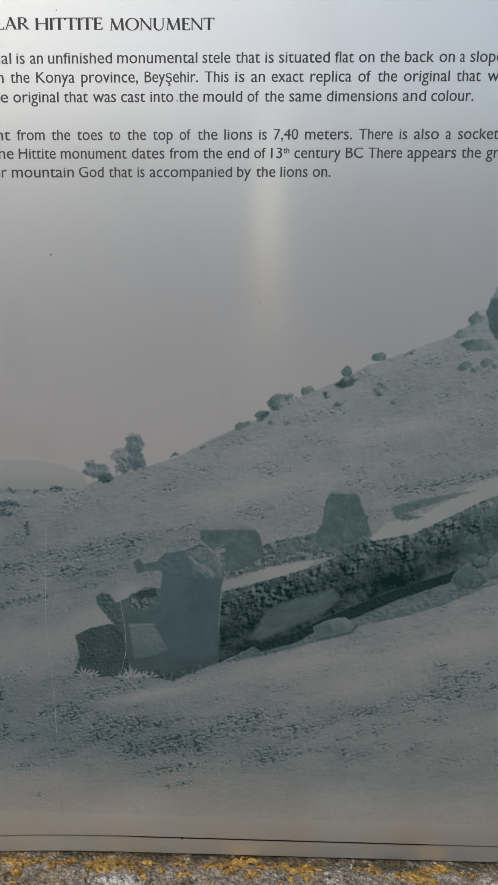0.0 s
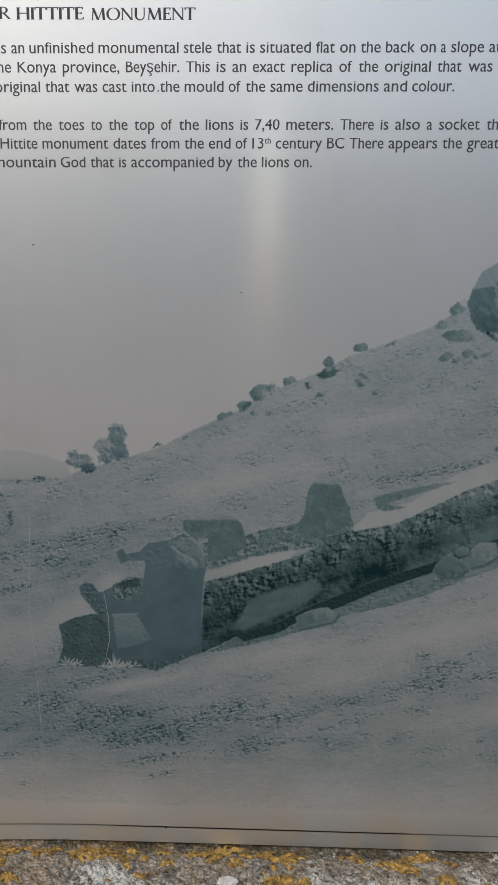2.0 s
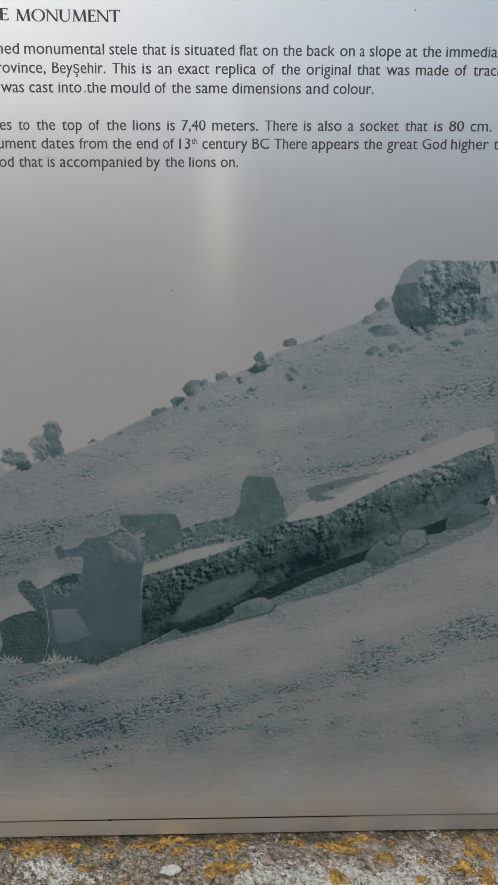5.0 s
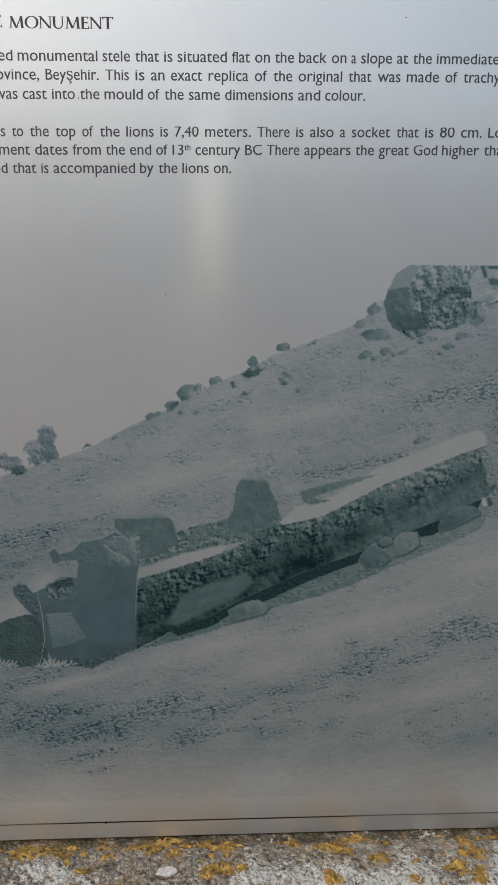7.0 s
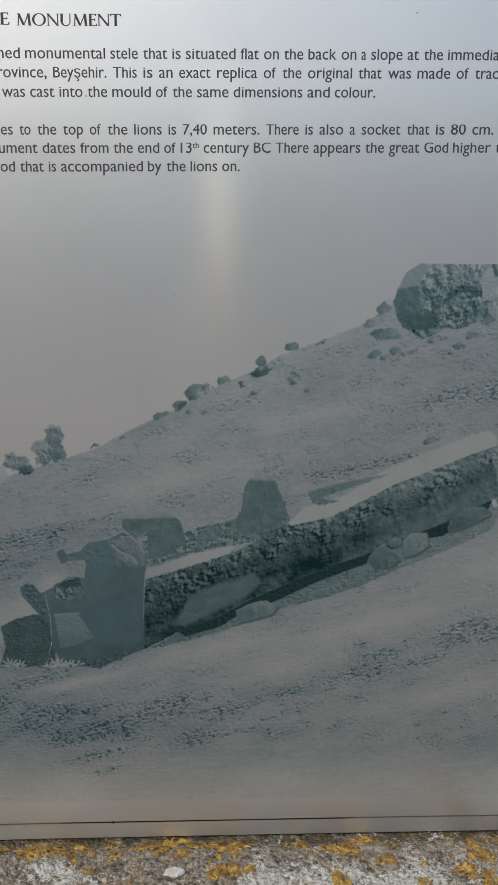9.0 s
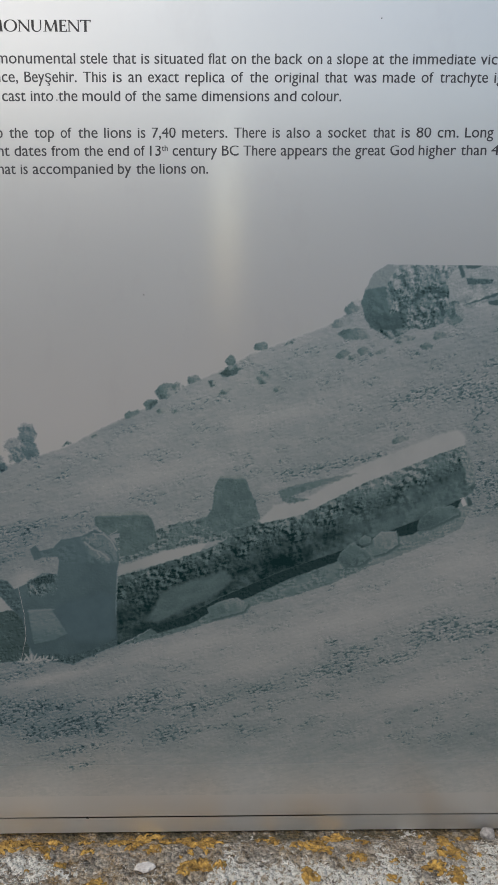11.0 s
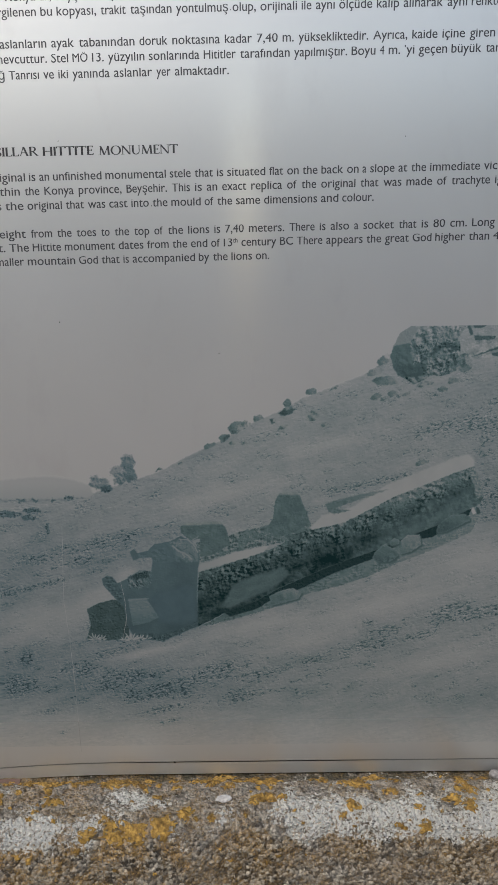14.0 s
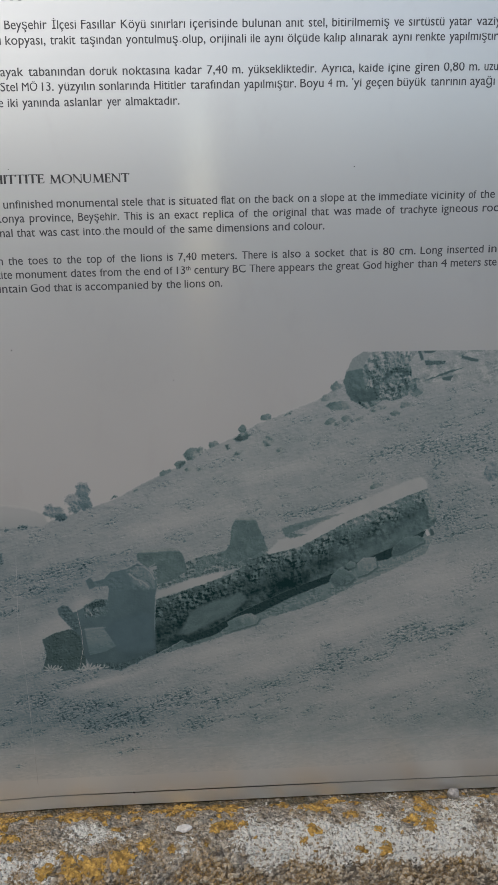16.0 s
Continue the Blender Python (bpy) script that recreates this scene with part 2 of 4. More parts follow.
BOULDER_SHADE = [(260, 522), (271, 524), (280, 525), (281, 510), (285, 499), (296, 502), (301, 497), (301, 486), (289, 483), (272, 483), (266, 486), (260, 496), (256, 511)]
BOULDER_GAPS = [[(294, 510), (299, 498), (302, 488), (298, 487), (293, 498)], [(303, 508), (311, 521), (322, 527), (337, 524), (338, 513), (331, 518), (318, 518), (308, 508)], [(327, 512), (330, 500), (327, 489), (325, 500)], [(338, 512), (340, 502), (337, 492), (334, 502)], [(286, 518), (297, 524), (303, 531), (293, 520)]]
BEDROCK = [(338, 549), (545, 549), (545, 470), (430, 506), (391, 508), (357, 505), (340, 492), (338, 520)]
LEDGE = [(358, 534), (385, 533), (384, 529), (360, 528)]
CRACKS = [[(357, 508), (373, 514), (390, 521), (410, 525), (391, 518), (373, 512)], [(381, 512), (396, 515), (392, 508), (383, 509)], [(349, 546), (353, 546), (357, 536), (354, 534)], [(356, 547), (374, 547), (368, 543), (358, 543)], [(405, 540), (428, 534), (427, 531), (405, 536)]]
ROCKS = [(65, 420, 11, 10, 0.4, 0.62), (50, 407, 8, 6, 0.6, 0.68), (77, 425, 6, 5, 0.0, 0.42), (31, 397, 9, 4, 0.35, 0.62), (93, 432, 8, 5, 0.3, 0.55), (129, 440, 11, 6, 0.3, 0.64), (129, 450, 5, 7, -0.4, 0.66), (111, 428, 4, 5, 0.3, 0.60), (123, 420, 7, 3, 0.4, 0.55), (-6, 375, 4, 2, 0.4, 0.60), (-33, 367, 5, 2, 0.3, 0.62), (62, 400, 7, 4, 0.2, 0.48), (76, 400, 5, 2, 0.1, 0.55)]
ROCKS += [(237, 489, 12, 6, 0.25, 0.46), (249, 504, 10, 7, 0.6, 0.40), (252, 478, 17, 8, 0.05, 0.56), (159, 465, 8, 5, 0.2, 0.62), (161, 434, 7, 9, 0.3, 0.54), (177, 423, 7, 3, 0.2, 0.55), (240, 458, 8, 5, 0.3, 0.62), (251, 456, 6, 3, 0.2, 0.52), (260, 462, 6, 5, 0.3, 0.60), (278, 462, 8, 3, 0.3, 0.50), (300, 474, 12, 4, 0.2, 0.52), (323, 467, 6, 4, 0.2, 0.60), (335, 478, 7, 5, 0.2, 0.56), (187, 469, 5, 2, 0.2, 0.6), (301, 373, 10, 4, 0.3, 0.60)]
BUSHES = [(-73, 376, 9, 11, 0.58), (-71, 360, 9, 9, 0.64), (-86, 364, 10, 8, 0.46), (-84, 352, 8, 5, 0.62), (-110, 349, 13, 8, 0.52), (-101, 342, 8, 4, 0.80), (-117, 357, 5, 3, 0.5), (452, 389, 10, 13, 0.5)]
TUFTS = [(177, 168, 18, 4, 0.7), (241, 152, 9, 7, 0.6), (268, 142, 26, 7, 0.7), (310, 133, 24, 7, 0.7), (240, 120, 32, 9, 0.75), (170, 98, 24, 8, 0.6), (351, 166, 34, 13, 0.95), (404, 168, 30, 9, 0.8), (372, 217, 12, 5, 0.5), (386, 133, 16, 4, 0.4), (338, 249, 7, 6, 0.35), (235, 93, 12, 4, 0.4), (440, 250, 40, 30, 0.4), (400, 330, 50, 30, 0.45), (330, 420, 70, 16, 0.45), (230, 345, 60, 6, 0.55)]
TUFTS += [(-220, 103, 10, 12, 0.7), (-232, 60, 26, 12, 0.7), (-183, 214, 24, 3, 0.7), (-221, 203, 30, 5, 0.8), (-196, 24, 20, 5, 0.6), (-176, -8, 10, 4, 0.7), (-141, 88, 20, 12, 0.7), (-95, 70, 40, 14, 0.7), (-62, 48, 36, 10, 0.75), (-18, 62, 34, 12, 0.7), (42, 85, 34, 14, 0.75), (-29, 8, 26, 7, 0.7), (71, 46, 40, 9, 0.5), (-40, 25, 50, 8, 0.6), (100, 78, 24, 10, 0.6)]
TUFTS += [(-140, 245, 28, 9, 0.6), (-120, 268, 36, 7, 0.6), (-190, 247, 28, 9, 0.6), (-75, 280, 28, 6, 0.5), (40, 320, 34, 8, 0.4), (-135, 155, 14, 8, 0.5), (-100, 112, 40, 7, 0.4), (60, 350, 12, 4, 0.5), (420, 424, 60, 26, 0.35)]
WEEDS = [(-127, 131, 6, 12), (-117, 131, 5, 8), (-78, 129, 8, 15), (-66, 131, 5, 10), (-88, 130, 4, 8), (-57, 132, 3, 8)]
RUNS = [([(-161, 292), (-165, 190), (-160, 128), (-157, 63), (-154, -38)], 0.22), ([(-89, 217), (-84, 186), (-83, 161), (-89, 133)], 0.26), ([(-98, 543), (-99, 558), (-95, 568)], 0.2), ([(-118, 533), (-103, 540), (-94, 551)], 0.18), ([(83, 475), (85, 503), (85, 539)], 0.15)]
MARKS = [(-148, 553, 0.8), (45, 514, 0.7), (-32, 688, 0.6), (-137, 760, 0.6), (-25, -57, 1.6), (264, 764, 0.6), (63, 897, 0.6)]
ORANGE_A = [(-191, 22, 12), (-157, 25, 8), (-120, 22, 9), (-90, 19, 14), (-107, 29, 9), (-70, 31, 8), (-177, 66, 10), (-44, 58, 6), (-70, 110, 15), (-32, 106, 15), (-99, 101, 8), (-6, 89, 11), (39, 11, 13), (86, 14, 11), (88, 65, 9), (103, 60, 11), (122, 62, 7), (51, 35, 8), (24, 19, 7)]
ORANGE_B = [(213, 30, 12), (231, 37, 11), (214, 74, 9), (267, 51, 10), (347, 68, 10), (372, 47, 13), (366, 80, 9), (366, 29, 7), (299, 80, 6), (307, 59, 5), (250, 15, 11), (179, 15, 8), (201, 89, 5), (-20, 35, 6), (272, 133, 7), (304, 145, 9), (-125, 114, 10), (-95, 130, 13)]
PEBBLE_AT = 0.422
CHIP_S = 0.039

# ---------------------------------------------------------------- ground, and unseen far walls added to shape the reflections
paving = Nodes("gravel_earth")
paving.set(Base_Color=paving.mix(paving.step(paving.noise(3.0, 6.0), 0.35, 0.65), (0.165, 0.152, 0.136), (0.265, 0.245, 0.222)), Roughness=0.95)
bm = bmesh.new()
bmesh.ops.create_grid(bm, x_segments=40, y_segments=40, size=400)
tagged(part("ground", bm, paving.mat), "bare gravelly earth round the stone block", "ground", kind="structure")

# unseen walls, tinted and slotted only for what the sign's metal reflects
reflection_plaster = Nodes("reflection_wall_plaster")
reflection_plaster.set(Base_Color=reflection_plaster.mix(reflection_plaster.step(reflection_plaster.noise(1.5, 6.0), 0.35, 0.65), (0.69, 0.63, 0.57), (0.81, 0.75, 0.69)), Roughness=0.95)
for name, x0, x1 in (("reflection_wall_south", -70.0, GAP[0]), ("reflection_wall_south_east", GAP[1], 70.0)):
    bm = box(bmesh.new(), (x0, -26.0, 0.0), (x1, -25.5, WALL_TOP))
    tagged(part(name, bm, reflection_plaster.mat), "unseen wall added to shape the sign's reflections", "wall", kind="structure")


# ---------------------------------------------------------------- stone block
def soft(a, b, x):
    x = min(1.0, max(0.0, (x - a) / (b - a)))
    return x * x * (3 - 2 * x)


def brink(x):
    """How far the block's upper front edge stands out from the panel."""
    return -0.102 - 0.016 * soft(0.10, -0.06, x) - 0.006 * soft(0.25, 0.40, x) + 0.006 * noise.noise(Vector((x * 14, 3.1, 0.4)))


def profile(x, s):
    """The block's skin at x: s is 0 at the brink, up to 0.4 back over the top, down to -0.95 at the foot. Place and normal."""
    edge, r = brink(x), 0.016
    if s >= 0:
        a = 0.5 * math.pi * soft(0.0, 2.2 * r, s)
        y, z = edge + s, 0.921 + 0.010 * math.sin(a) - 0.03 * max(0.0, s - 0.03) - 0.009 * soft(-0.035, -0.006, edge + s)
    else:
        y, z = edge + 0.05 * s - r * soft(0, -2 * r, s) * 0.4, 0.921 + s * 0.97
    lift = soft(-2.0 * r, 2.5 * r, s)
    normal = Vector((0, -math.cos(lift * 0.5 * math.pi), math.sin(lift * 0.5 * math.pi)))
    return Vector((x, y, z)), normal


def skin(x, s):
    p, normal = profile(x, s)
    big = noise.fractal(p * 24, 1.0, 2.0, 3)
    fine = noise.fractal(p * 120, 0.8, 2.0, 3)
    grit = abs(noise.noise(p * 240)) + 0.6 * abs(noise.noise(p * 410))
    calm = soft(-0.04, -0.01, p.y) if s > 0 else 0.0
    return p + normal * ((0.0048 * big + 0.0026 * fine) * (1 - 0.75 * calm) + 0.0022 * grit), normal


def crust(x, s):
    """How thick the pale crust lies: along the brink, most of all to the east."""
    along = soft(0.05, 0.13, x) * (0.62 + 0.50 * soft(0.06, 0.015, s)) * soft(0.125, 0.085, s) * soft(-0.040, -0.006, s)
    west = max(soft(-0.08, -0.13, x) * soft(0.045, 0.015, s) * soft(-0.034, -0.006, s), 0.7 * soft(0.05, 0.02, abs(x + 0.085)) * soft(0.03, 0.012, abs(s - 0.05)))
    thin = 0.50 * soft(0.115, 0.06, s) * soft(-0.05, 0.0, s)
    p = Vector((x * 22, s * 30, 1.7))
    return 0.62 * max(along, 1.2 * west, thin) + 0.36 * noise.fractal(p, 1.0, 2.0, 4) - 0.03


def grid(xs, ss, material, name, parent):
    verts, values = [], []
    for s in ss:
        for x in xs:
            verts.append(skin(x, s)[0])
            values.append(crust(x, s))
    w = len(xs)
    faces = [(j * w + i, j * w + i + 1, (j + 1) * w + i + 1, (j + 1) * w + i) for j in range(len(ss) - 1) for i in range(w - 1)]
    me = bpy.data.meshes.new(name)
    me.from_pydata(verts, [], faces)
    me.attributes.new("crust", "FLOAT", "POINT").data.foreach_set("value", values)
    me.materials.append(material)
    me.shade_smooth()
    ob = new(name, me)
    ob.parent = parent
    return ob


pedestal = tagged(new("stone_pedestal"), "rough weathered stone block crusted with orange and white lichen", "stone")
fine_x = [-0.75 + 0.03 * i for i in range(14)] + [-0.33 + 0.0022 * i for i in range(400)] + [0.55 + 0.03 * i for i in range(1, 16)]
fine_s = [-0.90 + 0.04 * i for i in range(18)] + [-0.18 + 0.0021 * i for i in range(146)] + [0.14 + 0.03 * i for i in range(1, 10)]
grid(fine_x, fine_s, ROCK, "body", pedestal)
bm = box(bmesh.new(), (-0.745, -0.06, 0.0), (0.99, 0.33, 0.90), 0.01)
part("core", bm, ROCK, pedestal)


def lichen(x, s, r, seed, squash=0.8):
    """A rosette of orange crust on the block's skin."""
    bm = bmesh.new()
    rng = random.Random(seed)
    rings, around, off = 6, 26, rng.random() * 50
    mid = bm.verts.new(skin(x, s)[0] + skin(x, s)[1] * 0.0018)
    last = None
    for k in range(1, rings + 1):
        f = k / rings
        row = []
        for a in range(around):
            an = a / around * math.tau
            wob = 1 + 0.70 * noise.noise(Vector((math.cos(an) * 1.4, math.sin(an) * 1.4, off))) + 0.34 * noise.noise(Vector((math.cos(an) * 4, math.sin(an) * 4, off)))
            px, ps = x + r * f * wob * math.cos(an), s + r * squash * f * wob * math.sin(an)
            p, normal = skin(px, ps)
            h = 0.0019 * (1 - f ** 5) + 0.0016 * noise.noise(Vector((px * 330, ps * 330, off))) - (0.0012 if k == rings else 0)
            row.append(bm.verts.new(p + normal * h))
        for a in range(around):
            b = (a + 1) % around
            if k > 3 and noise.noise(row[a].co * 260) > 0.22:
                continue
            bm.faces.new((mid, row[a], row[b])) if last is None else bm.faces.new((last[a], row[a], row[b], last[b]))
        last = row
    for face in bm.faces:
        face.smooth = True
    return part("lichen_patch", bm, LICHEN, pedestal, "crusty orange lichen")


for i, (x, d, r) in enumerate(ORANGE_A + ORANGE_B):
    lichen(x / 1000, max(0.0, -brink(x / 1000) - d / 1000), r * 1.25 / 1000, i)
rng = random.Random(8)
for i in range(46):
    x = rng.uniform(-0.30, 0.50)
    lichen(x, abs(brink(x)) - rng.uniform(0.012, 0.034), rng.uniform(0.005, 0.012) * (1.0 if x < 0.25 else 0.7), 400 + i, 0.6)
rng = random.Random(5)
for i in range(130):
    x = rng.uniform(-0.31, 0.53)
    if rng.random() < 0.65:
        s = abs(brink(x)) - abs(rng.gauss(0.0, 0.04)) - 0.008
    else:
        s = rng.uniform(-0.12, 0.03)
    lichen(x, s, rng.uniform(0.0015, 0.0055) * (0.6 if x > 0.12 else 1.0), 100 + i)

bm = bmesh.new()
bmesh.ops.create_icosphere(bm, subdivisions=3, radius=1.0)
for v in bm.verts:
    v.co *= 1 + 0.25 * noise.noise(v.co * 1.6)
    v.co = Vector((v.co.x * 0.0085, v.co.y * 0.007, v.co.z * 0.007))
PEBBLE = plain("grey_pebble", (0.26, 0.25, 0.24), 0.85, spread=0.5, scale=300.0)
pebble = part("pebble", bm, PEBBLE)
pebble.location = skin(PEBBLE_AT, abs(brink(PEBBLE_AT)) - 0.012)[0] + Vector((0, 0, 0.004))
tagged(pebble, "small pale grey pebble lying on the stone", "pebble")
bm = bmesh.new()
bmesh.ops.create_icosphere(bm, subdivisions=3, radius=1.0)
for v in bm.verts:
    v.co *= 1 + 0.35 * noise.noise(v.co * 1.9 + Vector((3, 1, 2)))
    v.co = Vector((v.co.x * 0.0105, v.co.y * 0.0055, v.co.z * 0.003))
chip = part("stone_chip", bm, plain("white_chip", (0.47, 0.455, 0.43), 0.9, spread=0.35, scale=220.0))
chip.location = skin(0.045, CHIP_S)[0] + Vector((0, 0, 0.002))
chip.rotation_euler = (radians(14), 0, radians(6))
tagged(chip, "flat white stone flake lying on the block", "stone")

# a brown board end wedged under the panel's west foot
BOARD = Nodes("weathered_brown_wood")
BOARD.set(Base_Color=BOARD.mix(BOARD.step(BOARD.noise(25.0, 4.0, 0.6, (0.15, 1, 1)), 0.35, 0.65), (0.050, 0.030, 0.022), (0.14, 0.085, 0.065)), Roughness=0.8)
shim = part("wooden_shim", box(bmesh.new(), (-0.42, -0.030, 0.9120), (-0.238, -0.003, 0.9225), 0.0015), BOARD.mat)
tagged(shim, "weathered brown board end wedged under the sign", "board")

# ---------------------------------------------------------------- panel
panel = tagged(new("information_panel"), "satin metal sign with printed text and a teal photograph", "sign")
SLOPE = 0.0205


def bow(x):
    """Height of the fold line along the panel's foot, which sags at its west end."""
    return 0.9440 - 0.21 * max(0.0, -0.09 - x) ** 2 - 0.02 * max(0.0, x - 0.25) ** 2


def sheet(low, high, front, back):
    """A thick sheet across the panel between two heights that may vary along it."""
    bm = bmesh.new()
    last = None
    for i in range(53):
        x = -0.40 + 0.02 * i
        row = [bm.verts.new((x, y, z)) for y, z in ((front, low(x)), (front, high(x)), (back, high(x)), (back, low(x)))]
        if last:
            for a in range(4):
                bm.faces.new((last[a], row[a], row[(a + 1) % 4], last[(a + 1) % 4]))
        else:
            bm.faces.new(row[::-1])
        last = row
    bm.faces.new(last)
    bmesh.ops.recalc_face_normals(bm, faces=bm.faces)
    return bm


part("plate", sheet(bow, lambda x: 2.04, 0.0, 0.012), PLATE, panel)
part("lower_lip", sheet(lambda x: bow(x) - 0.0195, lambda x: bow(x) - 0.0014, -0.0003, 0.012), LIP, panel, "bare metal folded edge")
part("groove", sheet(lambda x: bow(x) - 0.003, lambda x: bow(x) + 0.001, 0.0016, 0.010), LINE_INK, panel, "thin dark groove")
bm = box(bmesh.new(), (-0.36, 0.0125, 0.925), (0.60, 0.05, 1.98), 0.003)
part("backing", bm, plain("dull_steel", (0.25, 0.25, 0.26), 0.5, 0.6), panel, "dull steel backing frame")

LAYER = 0.00003


def blob(bm, x, y, rx, ry, level, rng, spikes=14, wild=0.35, turn=0.0):
    off = rng.random() * 90
    vs = []
    for i in range(spikes):
        a = i / spikes * math.tau
        k = 1 + wild * 1.6 * noise.noise(Vector((math.cos(a) * 1.3, math.sin(a) * 1.3, off))) + wild * noise.noise(Vector((math.cos(a) * 4, math.sin(a) * 4, off)))
        u, w = rx * k * math.cos(a), ry * k * math.sin(a)
        vs.append(bm.verts.new(((x + u * math.cos(turn) - w * math.sin(turn)) / 1000, -LAYER * level, 1 + (y + u * math.sin(turn) + w * math.cos(turn)) / 1000)))
    bm.faces.new(vs)


# the photograph is one tonal print: how thick the ink lies at each point of a fine raster (mm right of the title's end, mm over 1 m height)
RASTER = 0.85
col = np.concatenate([np.arange(-385, -252, 6.0), np.arange(-252, 482, RASTER), np.arange(484, 545, 6.0)])
row = np.concatenate([np.arange(-30, 545.6, RASTER), [546.3]])
GX, GY = np.meshgrid(col, row)
INK, BLUE, REGION = np.zeros_like(GX), np.zeros_like(GX), np.zeros(GX.shape, int)
PRINTED = ["photograph"]
hashes = np.random.RandomState(4).permutation(4096)
angles = np.random.RandomState(5).rand(4096) * math.tau


def ease(a, b, x):
    x = np.clip((x - a) / (b - a), 0.0, 1.0)
    return x * x * (3 - 2 * x)


def waves(x, y, seed=0):
    """Gradient noise, about -0.7 to 0.7, with features about one unit wide."""
    ix, iy = np.floor(x).astype(int), np.floor(y).astype(int)
    fx, fy = x - ix, y - iy
    ux, uy = fx ** 3 * (fx * (6 * fx - 15) + 10), fy ** 3 * (fy * (6 * fy - 15) + 10)

    def corner(a, b):
        turn = angles[hashes[(hashes[(ix + a + seed * 57) & 4095] + iy + b) & 4095]]
        return np.cos(turn) * (fx - a) + np.sin(turn) * (fy - b)

    low = corner(0, 0) * (1 - ux) + corner(1, 0) * ux
    high = corner(0, 1) * (1 - ux) + corner(1, 1) * ux
    return low * (1 - uy) + high * uy


def cloud(x, y, size, seed=0, flat=1.0, lean=0.0, octaves=3):
    """Layered noise with features size mm long, flattened and leaning like the slope."""
    u, w = (x * math.cos(lean) + y * math.sin(lean)) / size, (y * math.cos(lean) - x * math.sin(lean)) / (size * flat)
    return sum(0.6 ** k * waves(u * 2 ** k, w * 2 ** k, seed + 11 * k) for k in range(octaves))


def relief(x, y, size, seed=0, flat=0.8, lean=0.2):
    """Rough ground lit from the upper right: -1 in the shade, 1 in the light."""
    a = size * 0.15
    lit = cloud(x - a, y - a, size, seed, flat, lean, 4) - cloud(x + a, y + a, size, seed, flat, lean, 4)
    much = 0.25 + 1.5 * ease(-0.25, 0.5, cloud(x, y, size * 3.2, seed + 3, 0.8, lean))
    return np.clip(2.2 * lit * much, -1, 1)


def inside(pts, x, y):
    """Distance to a closed line, positive inside it."""
    near, odd = np.full(x.shape, 1e9), np.zeros(x.shape, bool)
    for (ax, ay), (bx, by) in zip(pts, pts[1:] + pts[:1]):
        ex, ey = bx - ax, by - ay
        f = np.clip(((x - ax) * ex + (y - ay) * ey) / (ex * ex + ey * ey + 1e-9), 0, 1)
        near = np.minimum(near, (x - ax - f * ex) ** 2 + (y - ay - f * ey) ** 2)
        if ay != by:
            odd ^= ((ay > y) != (by > y)) & (x < (y - ay) * ex / ey + ax)
    return np.sqrt(near) * np.where(odd, 1, -1)


def paint(name, pts, tone, rough=0.8, edge=0.7, blue=0.0, own=False):
    """Print one shape over what lies there; tone is an amount of ink or a function of place and depth; own: a motif of its own."""
    xs, ys = [p[0] for p in pts], [p[1] for p in pts]
    i0, i1 = np.searchsorted(col, (min(xs) - 5, max(xs) + 5))
    j0, j1 = np.searchsorted(row, (min(ys) - 5, max(ys) + 5))
    part_of = np.s_[j0:j1, i0:i1]
    x, y = GX[part_of], GY[part_of]
    if not x.size:
        return
    d = inside(pts, x + rough * 2 * cloud(x, y, 5.0, 31), y + rough * 2 * cloud(x, y, 5.0, 32))
    m = ease(-edge, edge, d)
    t = tone(x, y, d) if callable(tone) else tone
    INK[part_of] = INK[part_of] * (1 - m) + np.clip(t, 0.0, 1.0) * m
    BLUE[part_of] = BLUE[part_of] * (1 - m) + blue * m
    if own or name not in PRINTED:
        PRINTED.append(name)
    index = len(PRINTED) - 1 if own else PRINTED.index(name)
    REGION[part_of] = np.where(m > 0.5, index, REGION[part_of])


def oval(x, y, rx, ry, turn=0.0):
    c, s = math.cos(turn), math.sin(turn)
    return [(x + rx * math.cos(a) * c - ry * math.sin(a) * s, y + rx * math.cos(a) * s + ry * math.sin(a) * c) for a in (k / 14 * math.tau for k in range(14))]


def chunk(x, y, rx, ry, turn, seed):
    """The broken outline of a stone."""
    r = random.Random(seed)
    c, s = math.cos(turn), math.sin(turn)
    made = []
    for k in range(9):
        a, f = (k + r.uniform(-0.3, 0.3)) / 9 * math.tau, r.uniform(0.78, 1.12)
        u, w = rx * f * math.cos(a), max(-0.62, f * math.sin(a)) * ry
        made.append((x + u * c - w * s, y + u * s + w * c))
    return made


def rocky(mid, swing=0.22, size=6.0, seed=3, speck=0.08):
    """Ink of broken stone: facets in light and shade, and a fine speckle."""
    return lambda x, y, d: mid - swing * relief(x, y, size, seed, 0.9, 0.6) - speck * relief(x, y, 2.2, seed + 5, 0.9) - 0.10 * ease(1.6, 0.0, d) * relief(x, y, 9.0, seed, 1.0)


# hillside
LEAN = 0.24
crest = np.interp(GX, [p[0] for p in RIDGE], [p[1] for p in RIDGE]) + 1.2 * cloud(GX, GY, 9.0, 40) + 0.8 * cloud(GX, GY, 2.5, 41)
slope = ease(-1.4, 1.6, crest - GY)
tone = np.interp(GY, [-30, 0, 25, 60, 120, 200, 300, 400, 549], [0.09, 0.21, 0.32, 0.35, 0.32, 0.32, 0.31, 0.29, 0.23])
tone = tone + 0.08 * ease(120, -220, GX) * ease(5, 60, GY) * ease(330, 230, GY) - 0.05 * ease(60, 260, GX) * ease(320, 220, GY) * ease(20, 90, GY)
